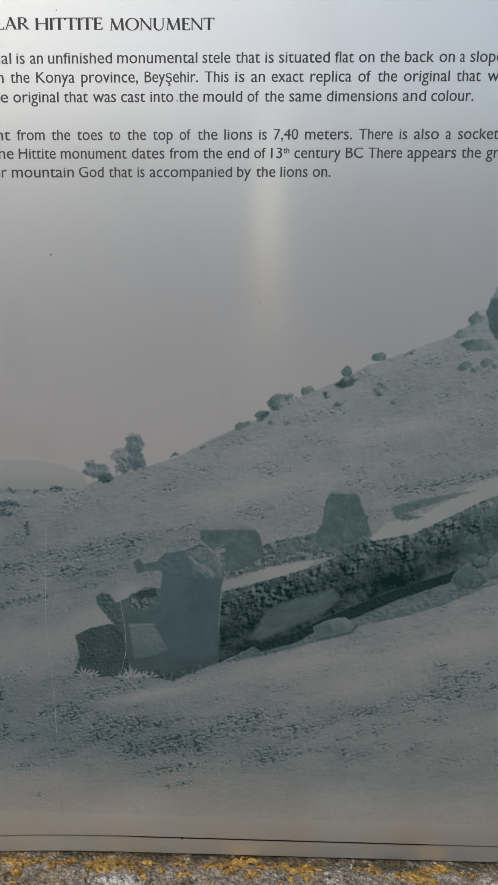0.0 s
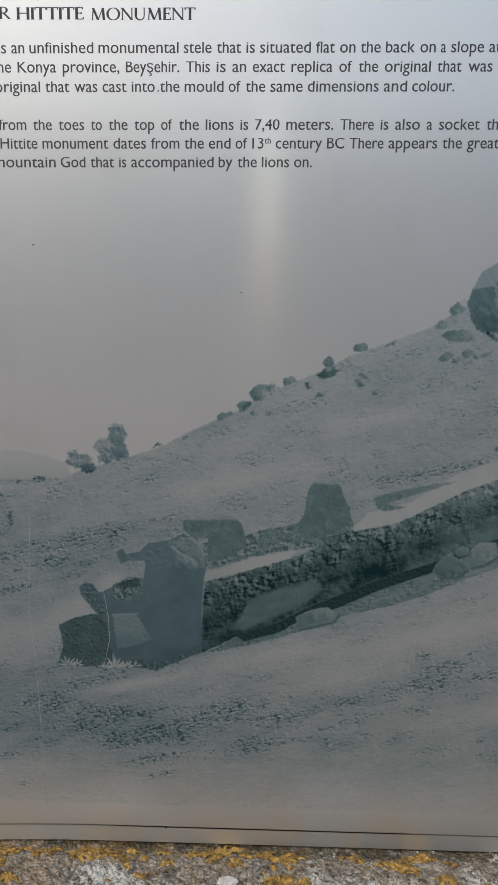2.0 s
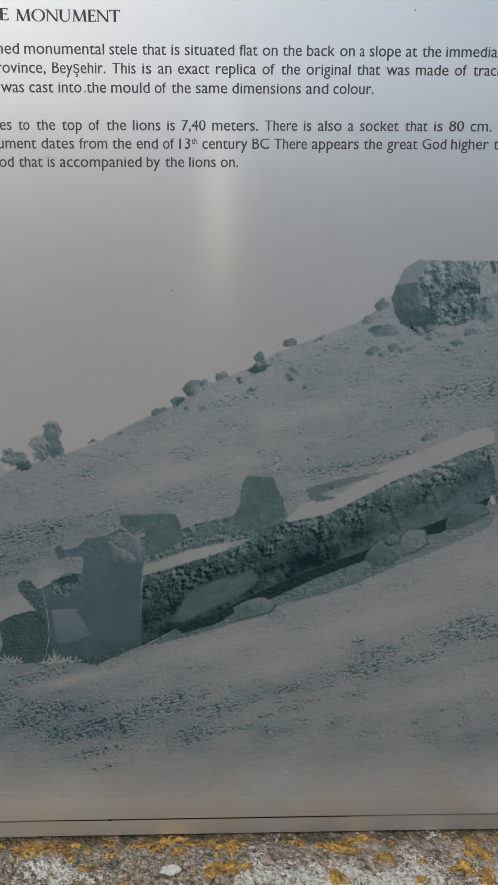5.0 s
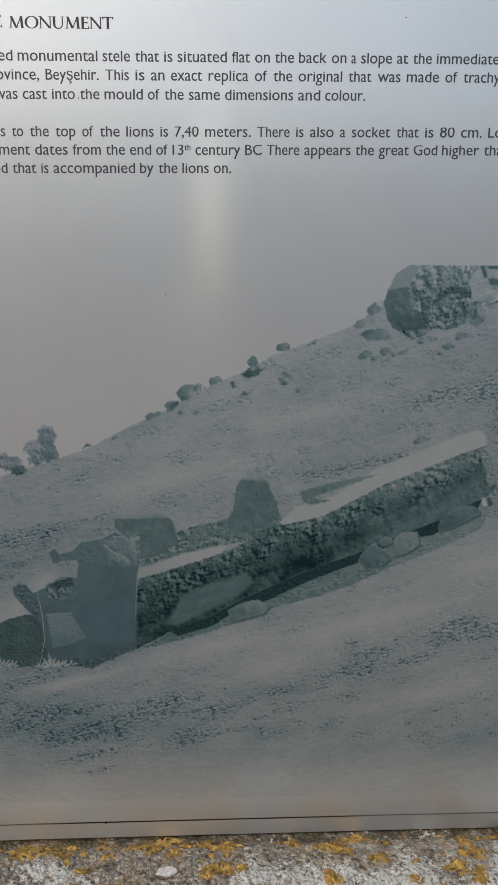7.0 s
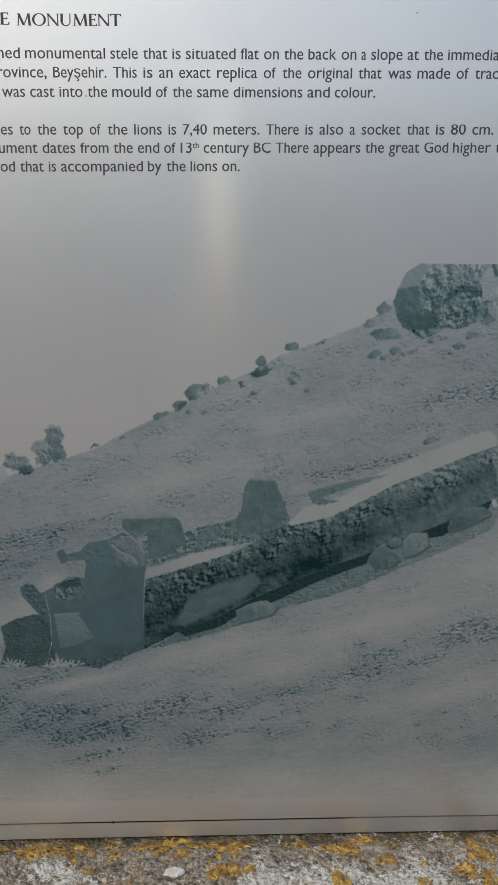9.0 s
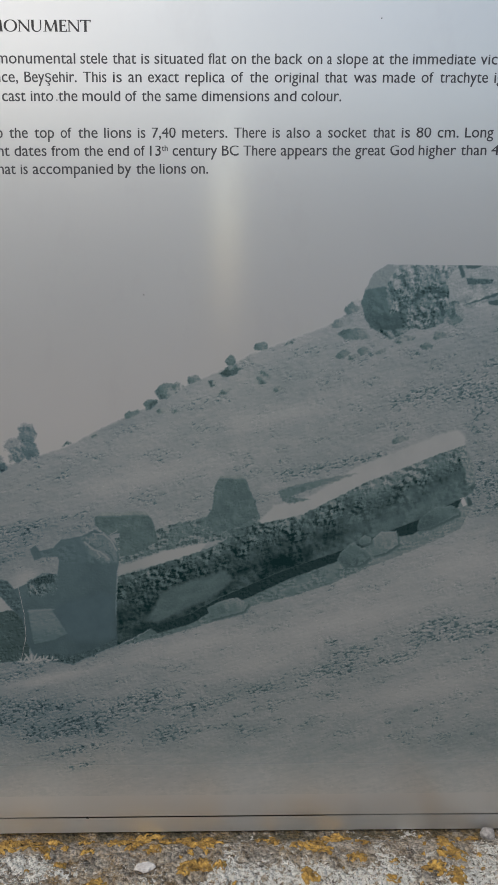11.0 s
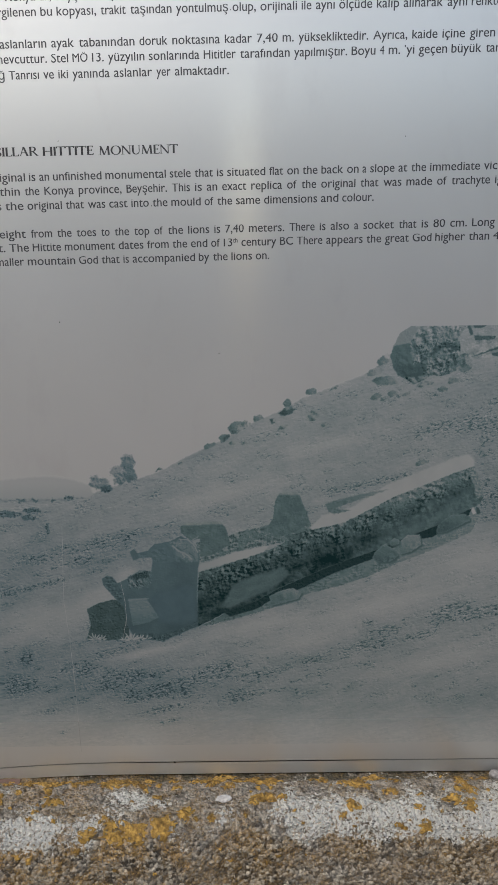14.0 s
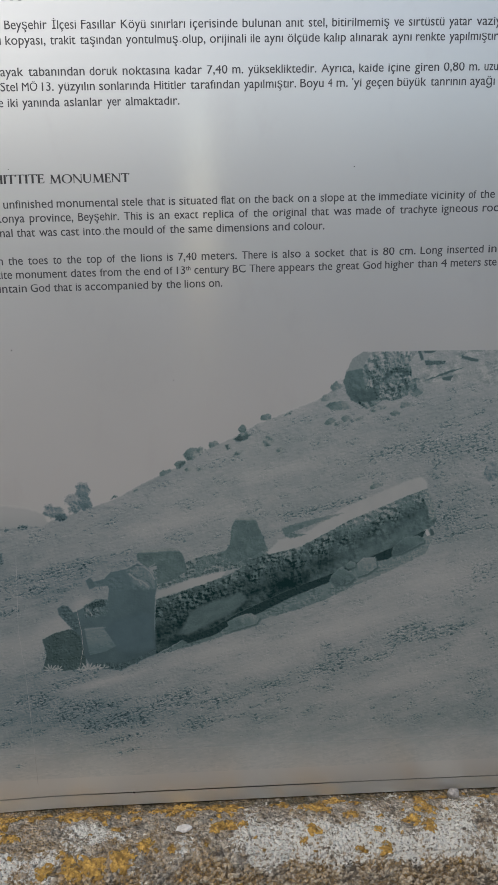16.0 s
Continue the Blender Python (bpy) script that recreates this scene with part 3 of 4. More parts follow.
tone = tone * (1 + 0.30 * cloud(GX, GY, 85.0, 42, 0.5, LEAN)) + 0.06 * cloud(GX, GY, 18.0, 43, 0.3, LEAN) - 0.035 * relief(GX, GY, 7.0, 44, 0.45, LEAN)
clear = np.zeros_like(GX)
for x, y, rx, ry in CLEARINGS:
    clear += np.exp(-((GX - x) / rx) ** 2 - ((GY - y - 0.25 * (GX - x)) / ry) ** 2)
tone = tone * (1 - 0.42 * np.clip(clear, 0, 1))
thick = (0.15 + 0.46 * ease(-0.05, 0.45, cloud(GX, GY, 34.0, 45, 0.4, LEAN)) + 0.10 * ease(190, 130, GY)) * ease(5, 50, GY) + 0.08 * ease(250, 420, GX) * ease(300, 360, GY)
for x, y, rx, ry, much in TUFTS:
    thick = thick + 1.45 * much * np.exp(-1.2 * (((GX - x) / rx) ** 2 + ((GY - y - 0.2 * (GX - x)) / ry) ** 2))
thick = np.clip(thick * (1 - 0.6 * np.clip(clear, 0, 1)), 0, 1)
wander = 1.5 * cloud(GX, GY, 9.0, 48)
stones = cloud(GX + wander, GY + wander, 5.8, 46, 0.5, LEAN, 4)
below = cloud(GX + wander + 0.5, GY + wander + 1.4, 5.8, 46, 0.5, LEAN, 4)
bar = 0.58 - 0.58 * thick + 0.16 * cloud(GX, GY, 14.0, 49)
dark = ease(bar - 0.04, bar + 0.30, stones)
tone = tone + (0.15 + 0.15 * ease(0.2, 0.8, thick)) * dark - 0.10 * ease(bar, bar + 0.15, below) * (1 - dark)
tone = tone + 0.10 * thick - (0.012 + 0.18 * thick) * relief(GX, GY, 3.8, 47, 0.6, LEAN)
INK[:] = np.clip(tone, 0.02, 1) * slope
BLUE[:] = 0.35 + 0.45 * ease(170, -60, GX)

# far plain and its hill, west of the slope
paint("far_hill", FAR_HILL, lambda x, y, d: 0.13 + 0.09 * ease(352, 330, y), 0.6, 2.2, 0.5)
paint("far_plain", FAR_PLAIN, lambda x, y, d: 0.28 - 0.12 * relief(x, y, 7.0, 51, 0.3, 0.0) + 0.12 * ease(321, 329, y), 1.2, 2.0, 0.8)
for x, y, rx, ry in FAR_BUSHES:
    paint("far_bush", oval(x, y, rx, ry), lambda x, y, d: 0.66 - 0.22 * relief(x, y, 4.0, 52, 0.6), 1.6, 1.0, 0.7)

# rocks along the crest and on the slope
for k, (x, y, rx, ry, turn, mid) in enumerate(ROCKS):
    paint("printed_rock", chunk(x, y, rx, ry, turn, k), lambda u, w, d: mid - 0.20 * relief(u, w, max(4.0, 1.3 * rx), 160 + k, 0.9, 0.9) - 0.07 * relief(u, w, 2.6, 61) + 0.14 * ease(0.4 * rx, -0.8 * rx, u - x + 0.5 * (w - y)) - 0.10, 0.8, 0.8, own=True)

# the great boulder and the bedrock beside it
paint("bedrock", BEDROCK, lambda x, y, d: 0.27 - 0.14 * relief(x, y, 14.0, 71, 0.5, 0.5) - 0.10 * relief(x, y, 3.0, 72), 0.6)
paint("bedrock", LEDGE, rocky(0.72, 0.1, 5.0, 73), 0.3)
paint("bedrock", oval(348, 500, 10, 12, 0.2), rocky(0.52, 0.20, 9.0, 74), 0.8)
for pts in CRACKS:
    paint("bedrock", pts, 0.74, 0.5, 0.6)
paint("boulder", BOULDER, lambda x, y, d: 0.56 - 0.24 * relief(x, y, 9.0, 75, 1.0, 0.9) - 0.22 * relief(x, y, 3.8, 76, 1.0, 0.7) - 0.14 * ease(520, 540, y) + 0.10 * cloud(x, y, 14.0, 79), 0.5)
paint("boulder", BOULDER_SHADE, lambda x, y, d: 0.66 - 0.06 * relief(x, y, 9.0, 77, 1.6, 1.2) - 0.04 * relief(x, y, 3.0, 70) + 0.10 * ease(505, 488, y), 0.6, 1.2)
paint("boulder", BOULDER_LIT, lambda x, y, d: 0.40 - 0.05 * relief(x, y, 4.0, 78), 0.4, 1.0)
for pts in BOULDER_GAPS:
    paint("boulder", pts, lambda x, y, d: 0.78 - 0.16 * relief(x, y, 3.6, 80), 1.6, 1.6)

# shade and stones under the stele
paint("ground_shade", UNDER, lambda x, y, d: 0.58 - 0.11 * relief(x, y, 5.0, 81, 0.6, 0.3) + 0.10 * cloud(x, y, 18.0, 89, 0.5, 0.3) - 0.08 * ease(200, 330, x) + 0.08 * ease(90, 40, x), 0.7)


# the fallen stele
def slab_ink(x, y, d):
    top = np.interp(x, [14, 74, 134, 205, 268, 341, 368], [227, 245, 272, 294, 328, 358, 368])
    foot = np.interp(x, [14, 49, 89, 120, 150, 193, 243, 277, 330, 368, 381], [151, 169, 185, 203, 217, 236, 254, 269, 291, 310, 320])
    v = (y - foot) / np.maximum(top - foot, 5)
    crumb = relief(x, y, 7.5, 86, 0.9, 0.5) + 0.55 * relief(x, y, 3.4, 87, 0.9, 0.3)
    t = 0.90 - 0.04 * ease(60, 200, x) - 0.16 * ease(0.50, 1.0, v) - (0.06 + 0.17 * ease(0.30, 0.80, v)) * crumb + 0.16 * cloud(x, y, 26.0, 88, 0.7, 0.4)
    t = t - 0.12 * ease(190, 300, x) - 0.06 * ease(0.30, 0.12, v) * ease(190, 260, x)
    return t + 0.10 * ease(150, 175, x) * ease(240, 200, x) * ease(0.55, 0.2, v)


paint("fallen_stele", SLAB_TOP, lambda x, y, d: 0.15 + 0.05 * cloud(x, y, 22.0, 90), 0.6, 1.6)
paint("fallen_stele", HOLLOW, lambda x, y, d: 0.17 + 0.10 * ease(70, 20, x), 0.6, 1.2)
paint("fallen_stele", RECESS, lambda x, y, d: 0.60 - 0.07 * relief(x, y, 6.0, 91) - 0.14 * ease(205, 255, x), 0.7, 1.0)
paint("fallen_stele", BACK_RIM, lambda x, y, d: 0.60 - 0.20 * relief(x, y, 7.0, 92, 0.8, 0.4) - 0.12 * relief(x, y, 2.4, 93), 0.9)
paint("fallen_stele", SLAB_SIDE, slab_ink, 0.6)
paint("fallen_stele", SMOOTH_SIDE, lambda x, y, d: 0.69 + 0.08 * cloud(x, y, 22.0, 94, 0.4, 0.4) - 0.03 * relief(x, y, 3.0, 95), 0.8, 3.0)
paint("fallen_stele", SLAB_TIP, lambda x, y, d: 0.46 - 0.18 * relief(x, y, 4.0, 96), 0.7, 1.2)
paint("fallen_stele", [(367, 312), (371, 313), (375, 305), (371, 303)], 0.04, 0.2, 0.5)
paint("fallen_stele", [(374, 314), (378, 312), (381, 305), (376, 304)], 0.80, 0.3, 0.6)
for pts in (BLOCK_A, BLOCK_B, BLOCK_C):
    high = max(p[1] for p in pts)
    paint("carved_block", pts, lambda x, y, d: 0.66 - 0.04 * relief(x, y, 9.0, 97, 0.9, 0.5) - 0.05 * relief(x, y, 3.0, 98) + 0.08 * cloud(x, y, 16.0, 99) - 0.26 * ease(high - 6, high - 3, y), 0.4, own=True)
paint("dark_block", DARK_BLOCK, lambda x, y, d: 0.80 - 0.09 * relief(x, y, 3.4, 101) + 0.06 * cloud(x, y, 14.0, 102), 0.5)

# stones that prop it up
paint("ground_shade", GLOOM, lambda x, y, d: 0.95 - 0.04 * relief(x, y, 4.0, 82), 0.4, 0.9)
for k, (x, y, rx, ry, turn, mid) in enumerate(PROPS):
    paint("ground_shade", [(u + 2.0, w - 2.0) for u, w in chunk(x, y, rx, ry, turn, 40 + k)], 0.74, 0.4, 1.6)
    paint("prop_stone", chunk(x, y, rx, ry, turn, 40 + k), lambda u, w, d: mid - 0.14 * ease(-ry, ry, w - y + 0.3 * (u - x)) - 0.07 * relief(u, w, 9.0, 183 + k, 1.0, 0.5) - 0.04 * relief(u, w, 2.5, 84) - 0.06 * ease(2.5, 0.5, d), 0.5, own=True)

# the carved figure
paint("carved_figure", MASS, lambda x, y, d: 0.65 + 0.05 * cloud(x, y, 20.0, 103) + 0.05 * ease(-60, 0, x) - 0.02 * relief(x, y, 3.0, 104) + 0.07 * ease(235, 160, y), 0.3, 0.7, 0.6)
paint("carved_figure", SHOULDER, rocky(0.64, 0.22, 5.0, 105, 0.12), 1.2, 2.4, 0.4)
paint("carved_figure", STAIN, rocky(0.86, 0.08, 4.0, 106), 0.9, 1.0, 0.3)
paint("carved_figure", ARM, lambda x, y, d: 0.64 - 0.06 * relief(x, y, 6.0, 107), 0.4, 1.2, 0.6)
paint("carved_figure", CROWN, lambda x, y, d: 0.54 - 0.09 * relief(x, y, 8.0, 108, 0.8, -0.7) - 0.06 * relief(x, y, 2.5, 109), 0.4, 2.0, 0.5)
paint("carved_figure", SNOUT, lambda x, y, d: 0.72 - 0.12 * relief(x, y, 5.0, 110), 0.4, 0.7, 0.5)
paint("carved_figure", ROBE, lambda x, y, d: 0.69 + 0.04 * cloud(x, y, 18.0, 111), 0.5, 5.0, 0.9)
paint("carved_figure", MASS_FOOT, rocky(0.78, 0.14, 5.0, 112, 0.08), 0.9, 2.0, 0.4)
paint("carved_figure", SMALL_BLOCK, lambda x, y, d: 0.53 - 0.05 * relief(x, y, 6.0, 113, 0.5) + 0.08 * ease(175, 158, y), 0.3, 0.8, 0.5)
for pts, ink_there in CARVED_LINES:
    for (ax, ay), (bx, by) in zip(pts, pts[1:]):
        paint("carved_figure", [(ax - 0.5, ay - 0.5), (bx - 0.5, by - 0.5), (bx + 0.5, by + 0.6), (ax + 0.5, ay + 0.6)], ink_there, 0.3, 0.7, 0.5)

# pale weeds at its foot
weed_rng = random.Random(31)
for x, y, many, reach in WEEDS:
    for k in range(many):
        a = math.pi * (0.10 + 0.80 * k / max(1, many - 1)) + weed_rng.gauss(0, 0.12)
        r = reach * weed_rng.uniform(0.6, 1.0)
        paint("weed", oval(x + 0.6 * r * math.cos(a), y + 0.6 * r * math.sin(a), 0.42 * r, 0.75, a), 0.14, 0.2, 0.6)

# west trees on the skyline
for x, y, rx, ry, mid in BUSHES:
    paint("printed_bush", oval(x, y, rx, ry), lambda u, w, d: mid - 0.08 - 0.14 * relief(u, w, 6.0, 121, 1.0, 0.6) + 0.12 * ease(y + 0.3 * ry, y - ry, w) - 0.08 * relief(u, w, 2.6, 122), 1.6, 1.7, 0.7)


def print_material():
    """Teal ink over the bare metal, as thick as the raster says."""
    n = Nodes("teal_print_on_metal")
    much, tint = n.tree.nodes.new("ShaderNodeAttribute"), n.tree.nodes.new("ShaderNodeAttribute")
    much.attribute_name, tint.attribute_name = "ink", "tint"
    cover = n.math("ADD", much.outputs["Fac"], n.math("MULTIPLY", n.math("SUBTRACT", n.noise(700.0, 3.0, 0.7), 0.5), 0.07))
    ramps = []
    for mid, deep in (((0.180, 0.272, 0.274), (0.010, 0.040, 0.042)), ((0.160, 0.252, 0.284), (0.010, 0.040, 0.052))):
        ramp = n.tree.nodes.new("ShaderNodeValToRGB")
        for k, (at, colour) in enumerate(((0.0, SILVER), (0.60, mid), (1.0, deep))):
            stop = ramp.color_ramp.elements[k] if k < 2 else ramp.color_ramp.elements.new(at)
            stop.position, stop.color = at, (*colour, 1.0)
        n.link(cover, ramp.inputs[0])
        ramps.append(ramp.outputs[0])
    return sheen(n, n.mix(tint.outputs["Fac"], ramps[0], ramps[1]))


def printed(name, index, parent, label=""):
    """The cells of the raster that belong to one motif, as a mesh of their own."""
    inked = np.maximum.reduce([INK[:-1, :-1], INK[1:, :-1], INK[:-1, 1:], INK[1:, 1:]]) > 0.006
    jj, ii = np.nonzero(inked & (REGION[:-1, :-1] == index))
    w = GX.shape[1]
    first = jj * w + ii
    corners = np.stack([first, first + 1, first + w + 1, first + w], 1).ravel()
    used, loops = np.unique(corners, return_inverse=True)
    me = bpy.data.meshes.new(name)
    me.vertices.add(len(used))
    me.vertices.foreach_set("co", np.stack([GX.ravel()[used] / 1000, np.full(len(used), -LAYER), 1 + GY.ravel()[used] / 1000], 1).ravel().astype(np.float32))
    me.loops.add(len(loops))
    me.loops.foreach_set("vertex_index", loops.ravel().astype(np.int32))
    me.polygons.add(len(first))
    me.polygons.foreach_set("loop_start", np.arange(0, len(loops), 4, dtype=np.int32))
    me.update(calc_edges=True)
    for key, values in (("ink", INK), ("tint", BLUE)):
        me.attributes.new(key, "FLOAT", "POINT").data.foreach_set("value", values.ravel()[used].astype(np.float32))
    me.materials.append(PRINT)
    ob = new(name, me)
    ob.parent = parent
    return tagged(ob, label) if label else ob


PRINT = print_material()
photo = printed("photograph", 0, panel, "teal photograph of a fallen stele on a stony hillside")
for index, name in enumerate(PRINTED[1:], 1):
    made = printed(name, index, photo)
    if name in ("weed", "far_bush"):
        tagged(made, kind="stuff")

rng = random.Random(11)


def trickle(pts, wide):
    bm = bmesh.new()
    ring = []
    for i in range(40):
        f = i / 39 * (len(pts) - 1)
        k = min(int(f), len(pts) - 2)
        x = pts[k][0] + (pts[k + 1][0] - pts[k][0]) * (f - k) + 0.5 * noise.noise(Vector((i * 0.5, pts[0][0], 1)))
        y = pts[k][1] + (pts[k + 1][1] - pts[k][1]) * (f - k)
        w = wide * (0.5 + abs(noise.noise(Vector((i * 0.7, 4, pts[0][0])))) * 1.2)
        ring.append([bm.verts.new(((x + q) / 1000, -LAYER * 14, 1 + y / 1000)) for q in (-w, w)])
    for a, b in zip(ring, ring[1:]):
        bm.faces.new((a[0], a[1], b[1], b[0]))
    part("run_mark", bm, LIMESCALE, panel, "thin whitish run mark")


for pts, wide in RUNS:
    trickle(pts, wide)
bm = bmesh.new()
for x, y, r in MARKS:
    blob(bm, x, y, r, r * 0.85, 14, rng, 12, 0.3)
tagged(part("dirt_specks", bm, LINE_INK, panel), "tiny dark dirt specks", kind="stuff")


# ---------------------------------------------------------------- lettering
def word_mesh(text, cache={}):
    if text not in cache:
        cu = bpy.data.curves.new("word", "FONT")
        cu.body, cu.size, cu.resolution_u, cu.offset = text, 1.0, 3, 0.0
        ob = new("word", cu)
        bpy.context.view_layer.update()
        me = bpy.data.meshes.new_from_object(ob.evaluated_get(bpy.context.evaluated_depsgraph_get()))
        co = [v.co.copy() for v in me.vertices]
        faces = [tuple(p.vertices) for p in me.polygons]
        bpy.data.objects.remove(ob)
        bpy.data.curves.remove(cu)
        bpy.data.meshes.remove(me)
        cache[text] = co, faces
    return cache[text]


CAP = max(c.y for c in word_mesh("T")[0])
LOW = max(c.y for c in word_mesh("x")[0])


def text_line(text, starts, rise, gap, cap=8.9):
    """One printed line: its words begin at starts (mm); rise: the baseline's height at the title's end."""
    verts, faces = [], []
    words = text.split()
    for i, w in enumerate(words):
        co, fs = word_mesh(w)
        if not co:
            continue
        lo, hi = min(c.x for c in co), max(c.x for c in co)
        x0, x1 = starts[i] + 0.5, starts[i + 1] - (gap if i + 1 < len(words) else -0.5)
        high, tall = 0.0, 1.0
        if w == "13":
            x1 = starts[i + 1] - 0.6
        if w == "th":
            high, tall = 4.2, 0.55
        for shift in (-0.11, 0.11):
            base = len(verts)
            for c in co:
                x = shift + x0 + (c.x - lo) / (hi - lo) * (x1 - x0)
                y = c.y * 6.75 / LOW if c.y < LOW else 6.75 + (c.y - LOW) * (cap - 6.75) / (CAP - LOW)
                verts.append((x / 1000, -LAYER * (2 + 3 * shift), (rise + high + SLOPE * x + y * tall) / 1000))
            faces += [tuple(base + k for k in f) for f in fs]
    me = bpy.data.meshes.new("text_line")
    me.from_pydata(verts, [], faces)
    me.materials.append(TEXT_INK)
    ob = new("text_line", me)
    ob.parent = panel
    return ob


text_line('ın Konya İli, Beyşehir İlçesi Fasıllar Köyü sınırları içerisinde bulunan anıt stel, bitirilmemiş ve sırtüstü yatar vaziy', [-201, -187, -148, -131, -79, -47, -3, 30, 74, 133, 182, 208, 235, 306, 323, 370, 402, 431], 1910, 5.2)
text_line('ergilenen bu kopyası, trakit taşından yontulmuş olup, orijinali ile aynı ölçüde kalıp alınarak aynı renkte yapılmıştır', [-204, -149, -131, -82, -49, 2, 65, 96, 142, 158, 184, 226, 256, 305, 332, 371, 428], 1894.2, 4.7)
text_line('aslanların ayak tabanından doruk noktasına kadar 7,40 m. yüksekliktedir. Ayrıca, kaide içine giren 0,80 m. uzu', [-197, -139, -108, -40, -3, 56, 92, 121, 139, 223, 267, 301, 332, 366, 396, 414, 430], 1861.8, 5.2)
text_line("mevcuttur. Stel MÖ 13. yüzyılın sonlarında Hititler tarafından yapılmıştır. Boyu 4 m. 'yi geçen büyük tanrının ayağı", [-204, -140, -116, -94, -76, -30, 32, 73, 134, 199, 231, 241, 259, 275, 312, 351, 398, 427], 1846.1, 4.6)
text_line('ağ Tanrısı ve iki yanında aslanlar yer almaktadır.', [-207, -189, -150, -133, -117, -70, -22, -1, 60], 1829.5, 4.6)
text_line('original is an unfinished monumental stele that is situated flat on the back on a slope at the immediate vicinity of the', [-223, -174, -162, -146, -85, -10, 19, 45, 57, 106, 127, 145, 167, 197, 215, 224, 257, 272, 294, 357, 403, 417, 435], 1719.7, 4.2)
text_line('within the Konya province, Beyşehir. This is an exact replica of the original that was made of trachyte igneous rock', [-224, -180, -157, -117, -61, -8, 19, 33, 51, 85, 127, 144, 167, 213, 240, 267, 303, 320, 371, 421, 448], 1704, 5.5)
text_line('ts the original that was cast into the mould of the same dimensions and colour.', [-218, -204, -178, -133, -107, -82, -56, -31, -9, 30, 45, 67, 100, 167, 192, 229], 1687.8, 4.2)
text_line('height from the toes to the top of the lions is 7,40 meters. There is also a socket that is 80 cm. Long inserted in', [-221, -176, -145, -122, -93, -77, -54, -30, -14, 10, 41, 54, 82, 130, 166, 179, 207, 218, 260, 287, 301, 321, 347, 380, 431, 441], 1656, 5.7)
text_line('nt. The Hittite monument dates from the end of 13 th century BC There appears the great God higher than 4 meters ste', [-223, -203, -175, -137, -73, -39, -9, 13, 37, 52, 63, 73, 119, 139, 174, 222, 244, 277, 304, 344, 373, 385, 427, 442], 1640.2, 4.2)
text_line('smaller mountain God that is accompanied by the lions on.', [-225, -182, -121, -94, -68, -57, 22, 39, 61, 90, 106], 1624.2, 4.2)



# serif capitals of the title: strokes (x0, y0, x1, y1, width), arcs (cx, cy, rx, ry, from, to, thin, thick)
THICK, THIN = 0.185, 0.082
CAPS = {
    "I": (0.30, [(0.15, 0, 0.15, 1, THICK)], [], [(0.15, 0), (0.15, 1)]),
    "L": (0.62, [(0.15, 0, 0.15, 1, THICK), (0.15, 0.03, 0.60, 0.03, THIN), (0.58, 0, 0.60, 0.2, THIN)], [], [(0.15, 0), (0.15, 1)]),
    "T": (0.78, [(0.39, 0, 0.39, 1, THICK), (0.02, 0.97, 0.76, 0.97, THIN), (0.04, 0.8, 0.02, 1, THIN), (0.74, 0.8, 0.76, 1, THIN)], [], [(0.39, 0)]),
    "E": (0.62, [(0.15, 0, 0.15, 1, THICK), (0.15, 0.03, 0.58, 0.03, THIN), (0.15, 0.97, 0.54, 0.97, THIN), (0.15, 0.52, 0.46, 0.52, THIN), (0.57, 0, 0.59, 0.2, THIN), (0.53, 0.82, 0.54, 1, THIN), (0.46, 0.43, 0.46, 0.61, THIN)], [], [(0.15, 0), (0.15, 1)]),
    "F": (0.58, [(0.15, 0, 0.15, 1, THICK), (0.15, 0.97, 0.54, 0.97, THIN), (0.15, 0.52, 0.46, 0.52, THIN), (0.53, 0.82, 0.54, 1, THIN)], [], [(0.15, 0), (0.15, 1)]),
    "H": (0.95, [(0.15, 0, 0.15, 1, THICK), (0.80, 0, 0.80, 1, THICK), (0.15, 0.52, 0.80, 0.52, THIN)], [], [(0.15, 0), (0.15, 1), (0.80, 0), (0.80, 1)]),
    "A": (0.92, [(0.14, 0, 0.45, 1.02, THIN), (0.44, 1.02, 0.79, 0, THICK), (0.25, 0.36, 0.66, 0.36, THIN)], [], [(0.13, 0), (0.80, 0)]),
    "N": (0.98, [(0.15, 0, 0.15, 1, THIN), (0.12, 1, 0.84, 0, THICK), (0.84, 0, 0.84, 1, THIN)], [], [(0.15, 0), (0.12, 1), (0.84, 1)]),
    "M": (1.18, [(0.17, 0, 0.24, 1, THIN), (0.22, 1, 0.58, 0.02, THICK), (0.58, 0.02, 0.93, 1, THIN), (0.93, 1, 1.01, 0, THICK)], [], [(0.17, 0), (1.01, 0)]),
    "U": (0.90, [(0.15, 0.35, 0.15, 1, THICK), (0.75, 0.35, 0.75, 1, THIN)], [(0.45, 0.36, 0.30, 0.35, 180, 360, 0.165, 0.07)], [(0.15, 1), (0.75, 1)]),
    "O": (1.02, [], [(0.51, 0.5, 0.42, 0.49, 0, 360, 0.07, 0.175)], []),
    "R": (0.80, [(0.15, 0, 0.15, 1, THICK), (0.15, 0.97, 0.36, 0.97, THIN), (0.15, 0.50, 0.36, 0.50, THIN), (0.36, 0.50, 0.74, 0.02, THICK)], [(0.36, 0.735, 0.22, 0.235, -90, 90, 0.07, 0.165)], [(0.15, 0), (0.15, 1), (0.76, 0)]),
    "S": (0.58, [(0.07, 0.05, 0.07, 0.24, THIN), (0.47, 0.78, 0.47, 0.95, THIN)], [(0.28, 0.76, 0.19, 0.22, 40, 250, 0.07, 0.15), (0.27, 0.25, 0.21, 0.24, -140, 75, 0.07, 0.15)], []),
}


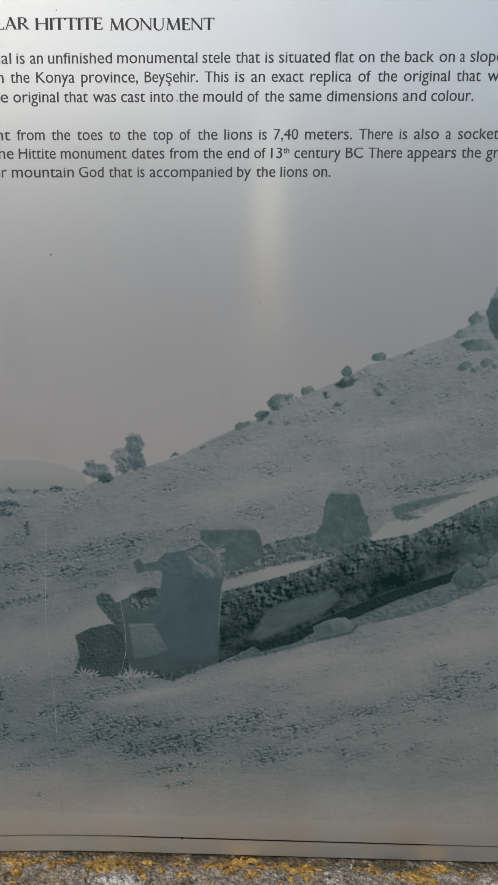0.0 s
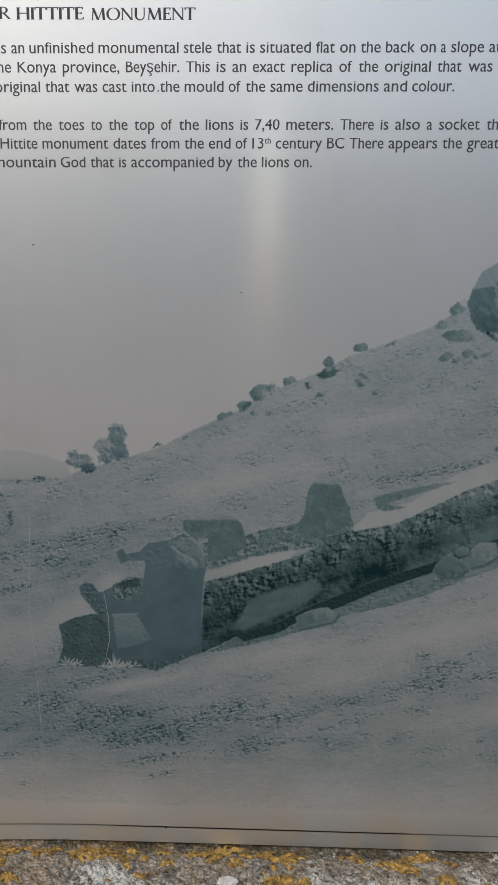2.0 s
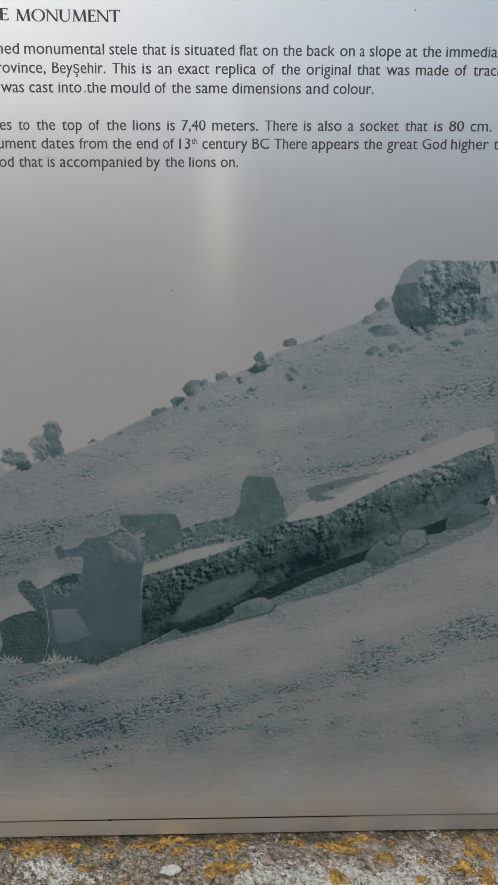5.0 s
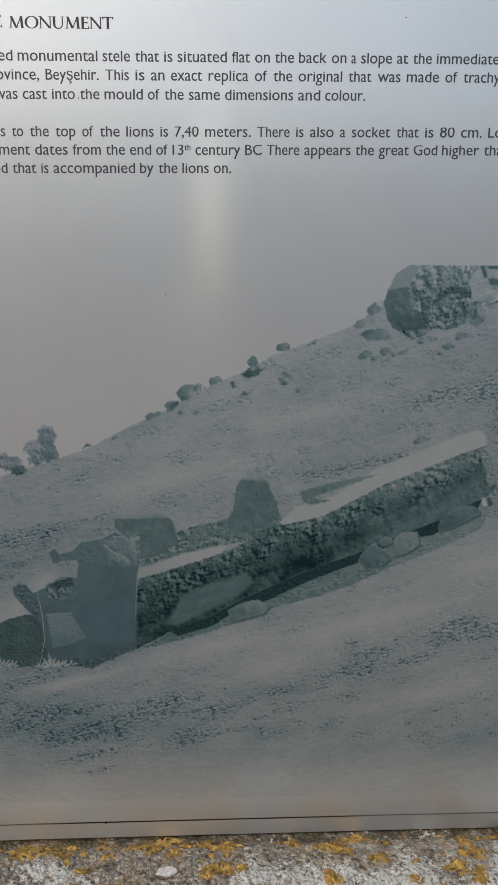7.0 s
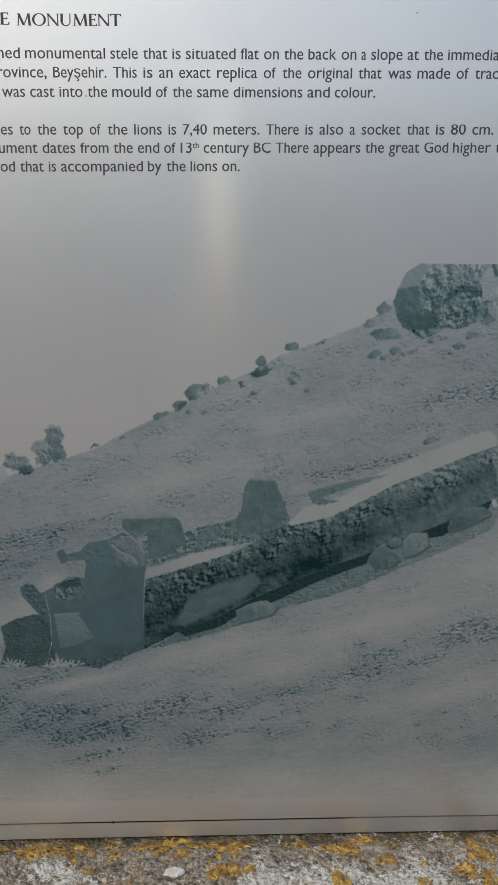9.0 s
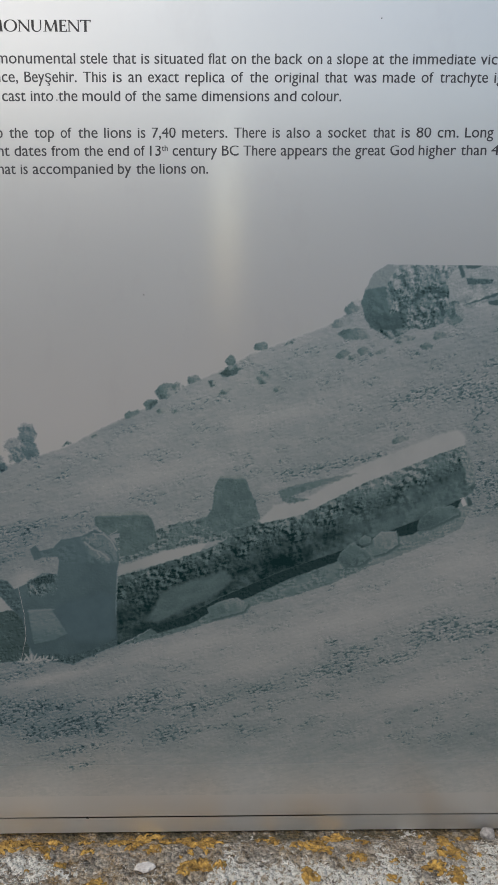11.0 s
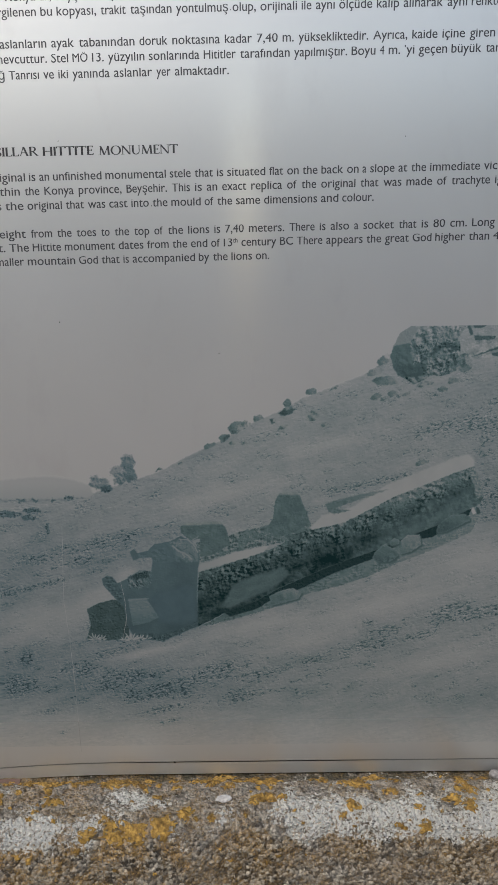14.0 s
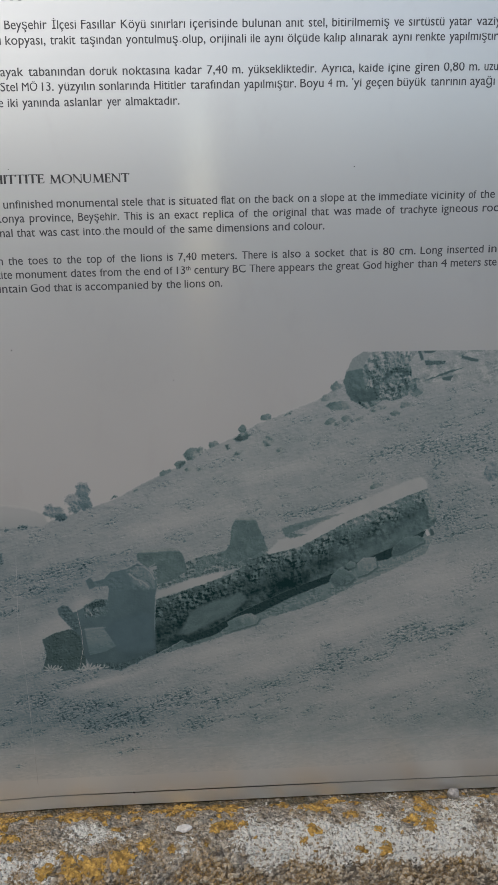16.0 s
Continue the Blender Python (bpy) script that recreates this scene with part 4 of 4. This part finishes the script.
def title_word(text, x0, x1, rise, high):
    """Serif capitals between x0 and x1 (mm)."""
    bm = bmesh.new()
    total = sum(CAPS[c][0] for c in text)
    wide = (x1 - x0) / total

    def quad(points, level):
        bm.faces.new([bm.verts.new((x / 1000, -LAYER * level, (rise + SLOPE * x + y) / 1000)) for x, y in points])

    at = x0
    for k, c in enumerate(text):
        adv, strokes, arcs, feet = CAPS[c]
        for i, (ax, ay, bx, by, w) in enumerate(strokes):
            flat = abs(by - ay) < 0.01
            dx, dy = (0, w / 2) if flat else (w / 2, 0)
            quad([(at + (px + sx * dx) * wide, (py + sx * dy) * high) for px, py, sx in ((ax, ay, -1), (bx, by, -1), (bx, by, 1), (ax, ay, 1))], 2 + 0.1 * i)
        for i, (cx, cy, rx, ry, a0, a1, thin, thick) in enumerate(arcs):
            last = None
            for j in range(25):
                a = radians(a0 + (a1 - a0) * j / 24)
                w = thin + (thick - thin) * abs(math.cos(a)) if c != "U" else thin + (thick - thin) * j / 24
                pair = [(at + (cx + (rx + q * w) * math.cos(a)) * wide, (cy + (ry + q * w * 0.8) * math.sin(a)) * high) for q in (-0.5, 0.5)]
                if last:
                    quad([last[0], last[1], pair[1], pair[0]], 2.6 + 0.1 * i)
                last = pair
        for i, (fx, fy) in enumerate(feet):
            y = 0.018 if fy < 0.5 else 0.982
            quad([(at + (fx + q * 0.135) * wide, (y + e * 0.015) * high) for q, e in ((-1, -1), (1, -1), (1, 1), (-1, 1))], 3 + 0.05 * i)
        at += adv * wide
    return part("title_word", bm, TITLE_INK, panel, "black serif capitals")


title_word("FASILLAR", -229.5, -161.5, 1747.5, 9.8)
title_word("HITTITE", -156.3, -97, 1747, 9.8)
title_word("MONUMENT", -91.5, 0.5, 1746.4, 9.8)
bm = bmesh.new()
for x in (-130, -121, -112):
    box(bm, ((x - 1.6) / 1000, -LAYER * 12, 1.9368), ((x + 1.6) / 1000, -LAYER, 1.9375))
part("title_bar", bm, TITLE_INK, panel, "black foot of a title line")
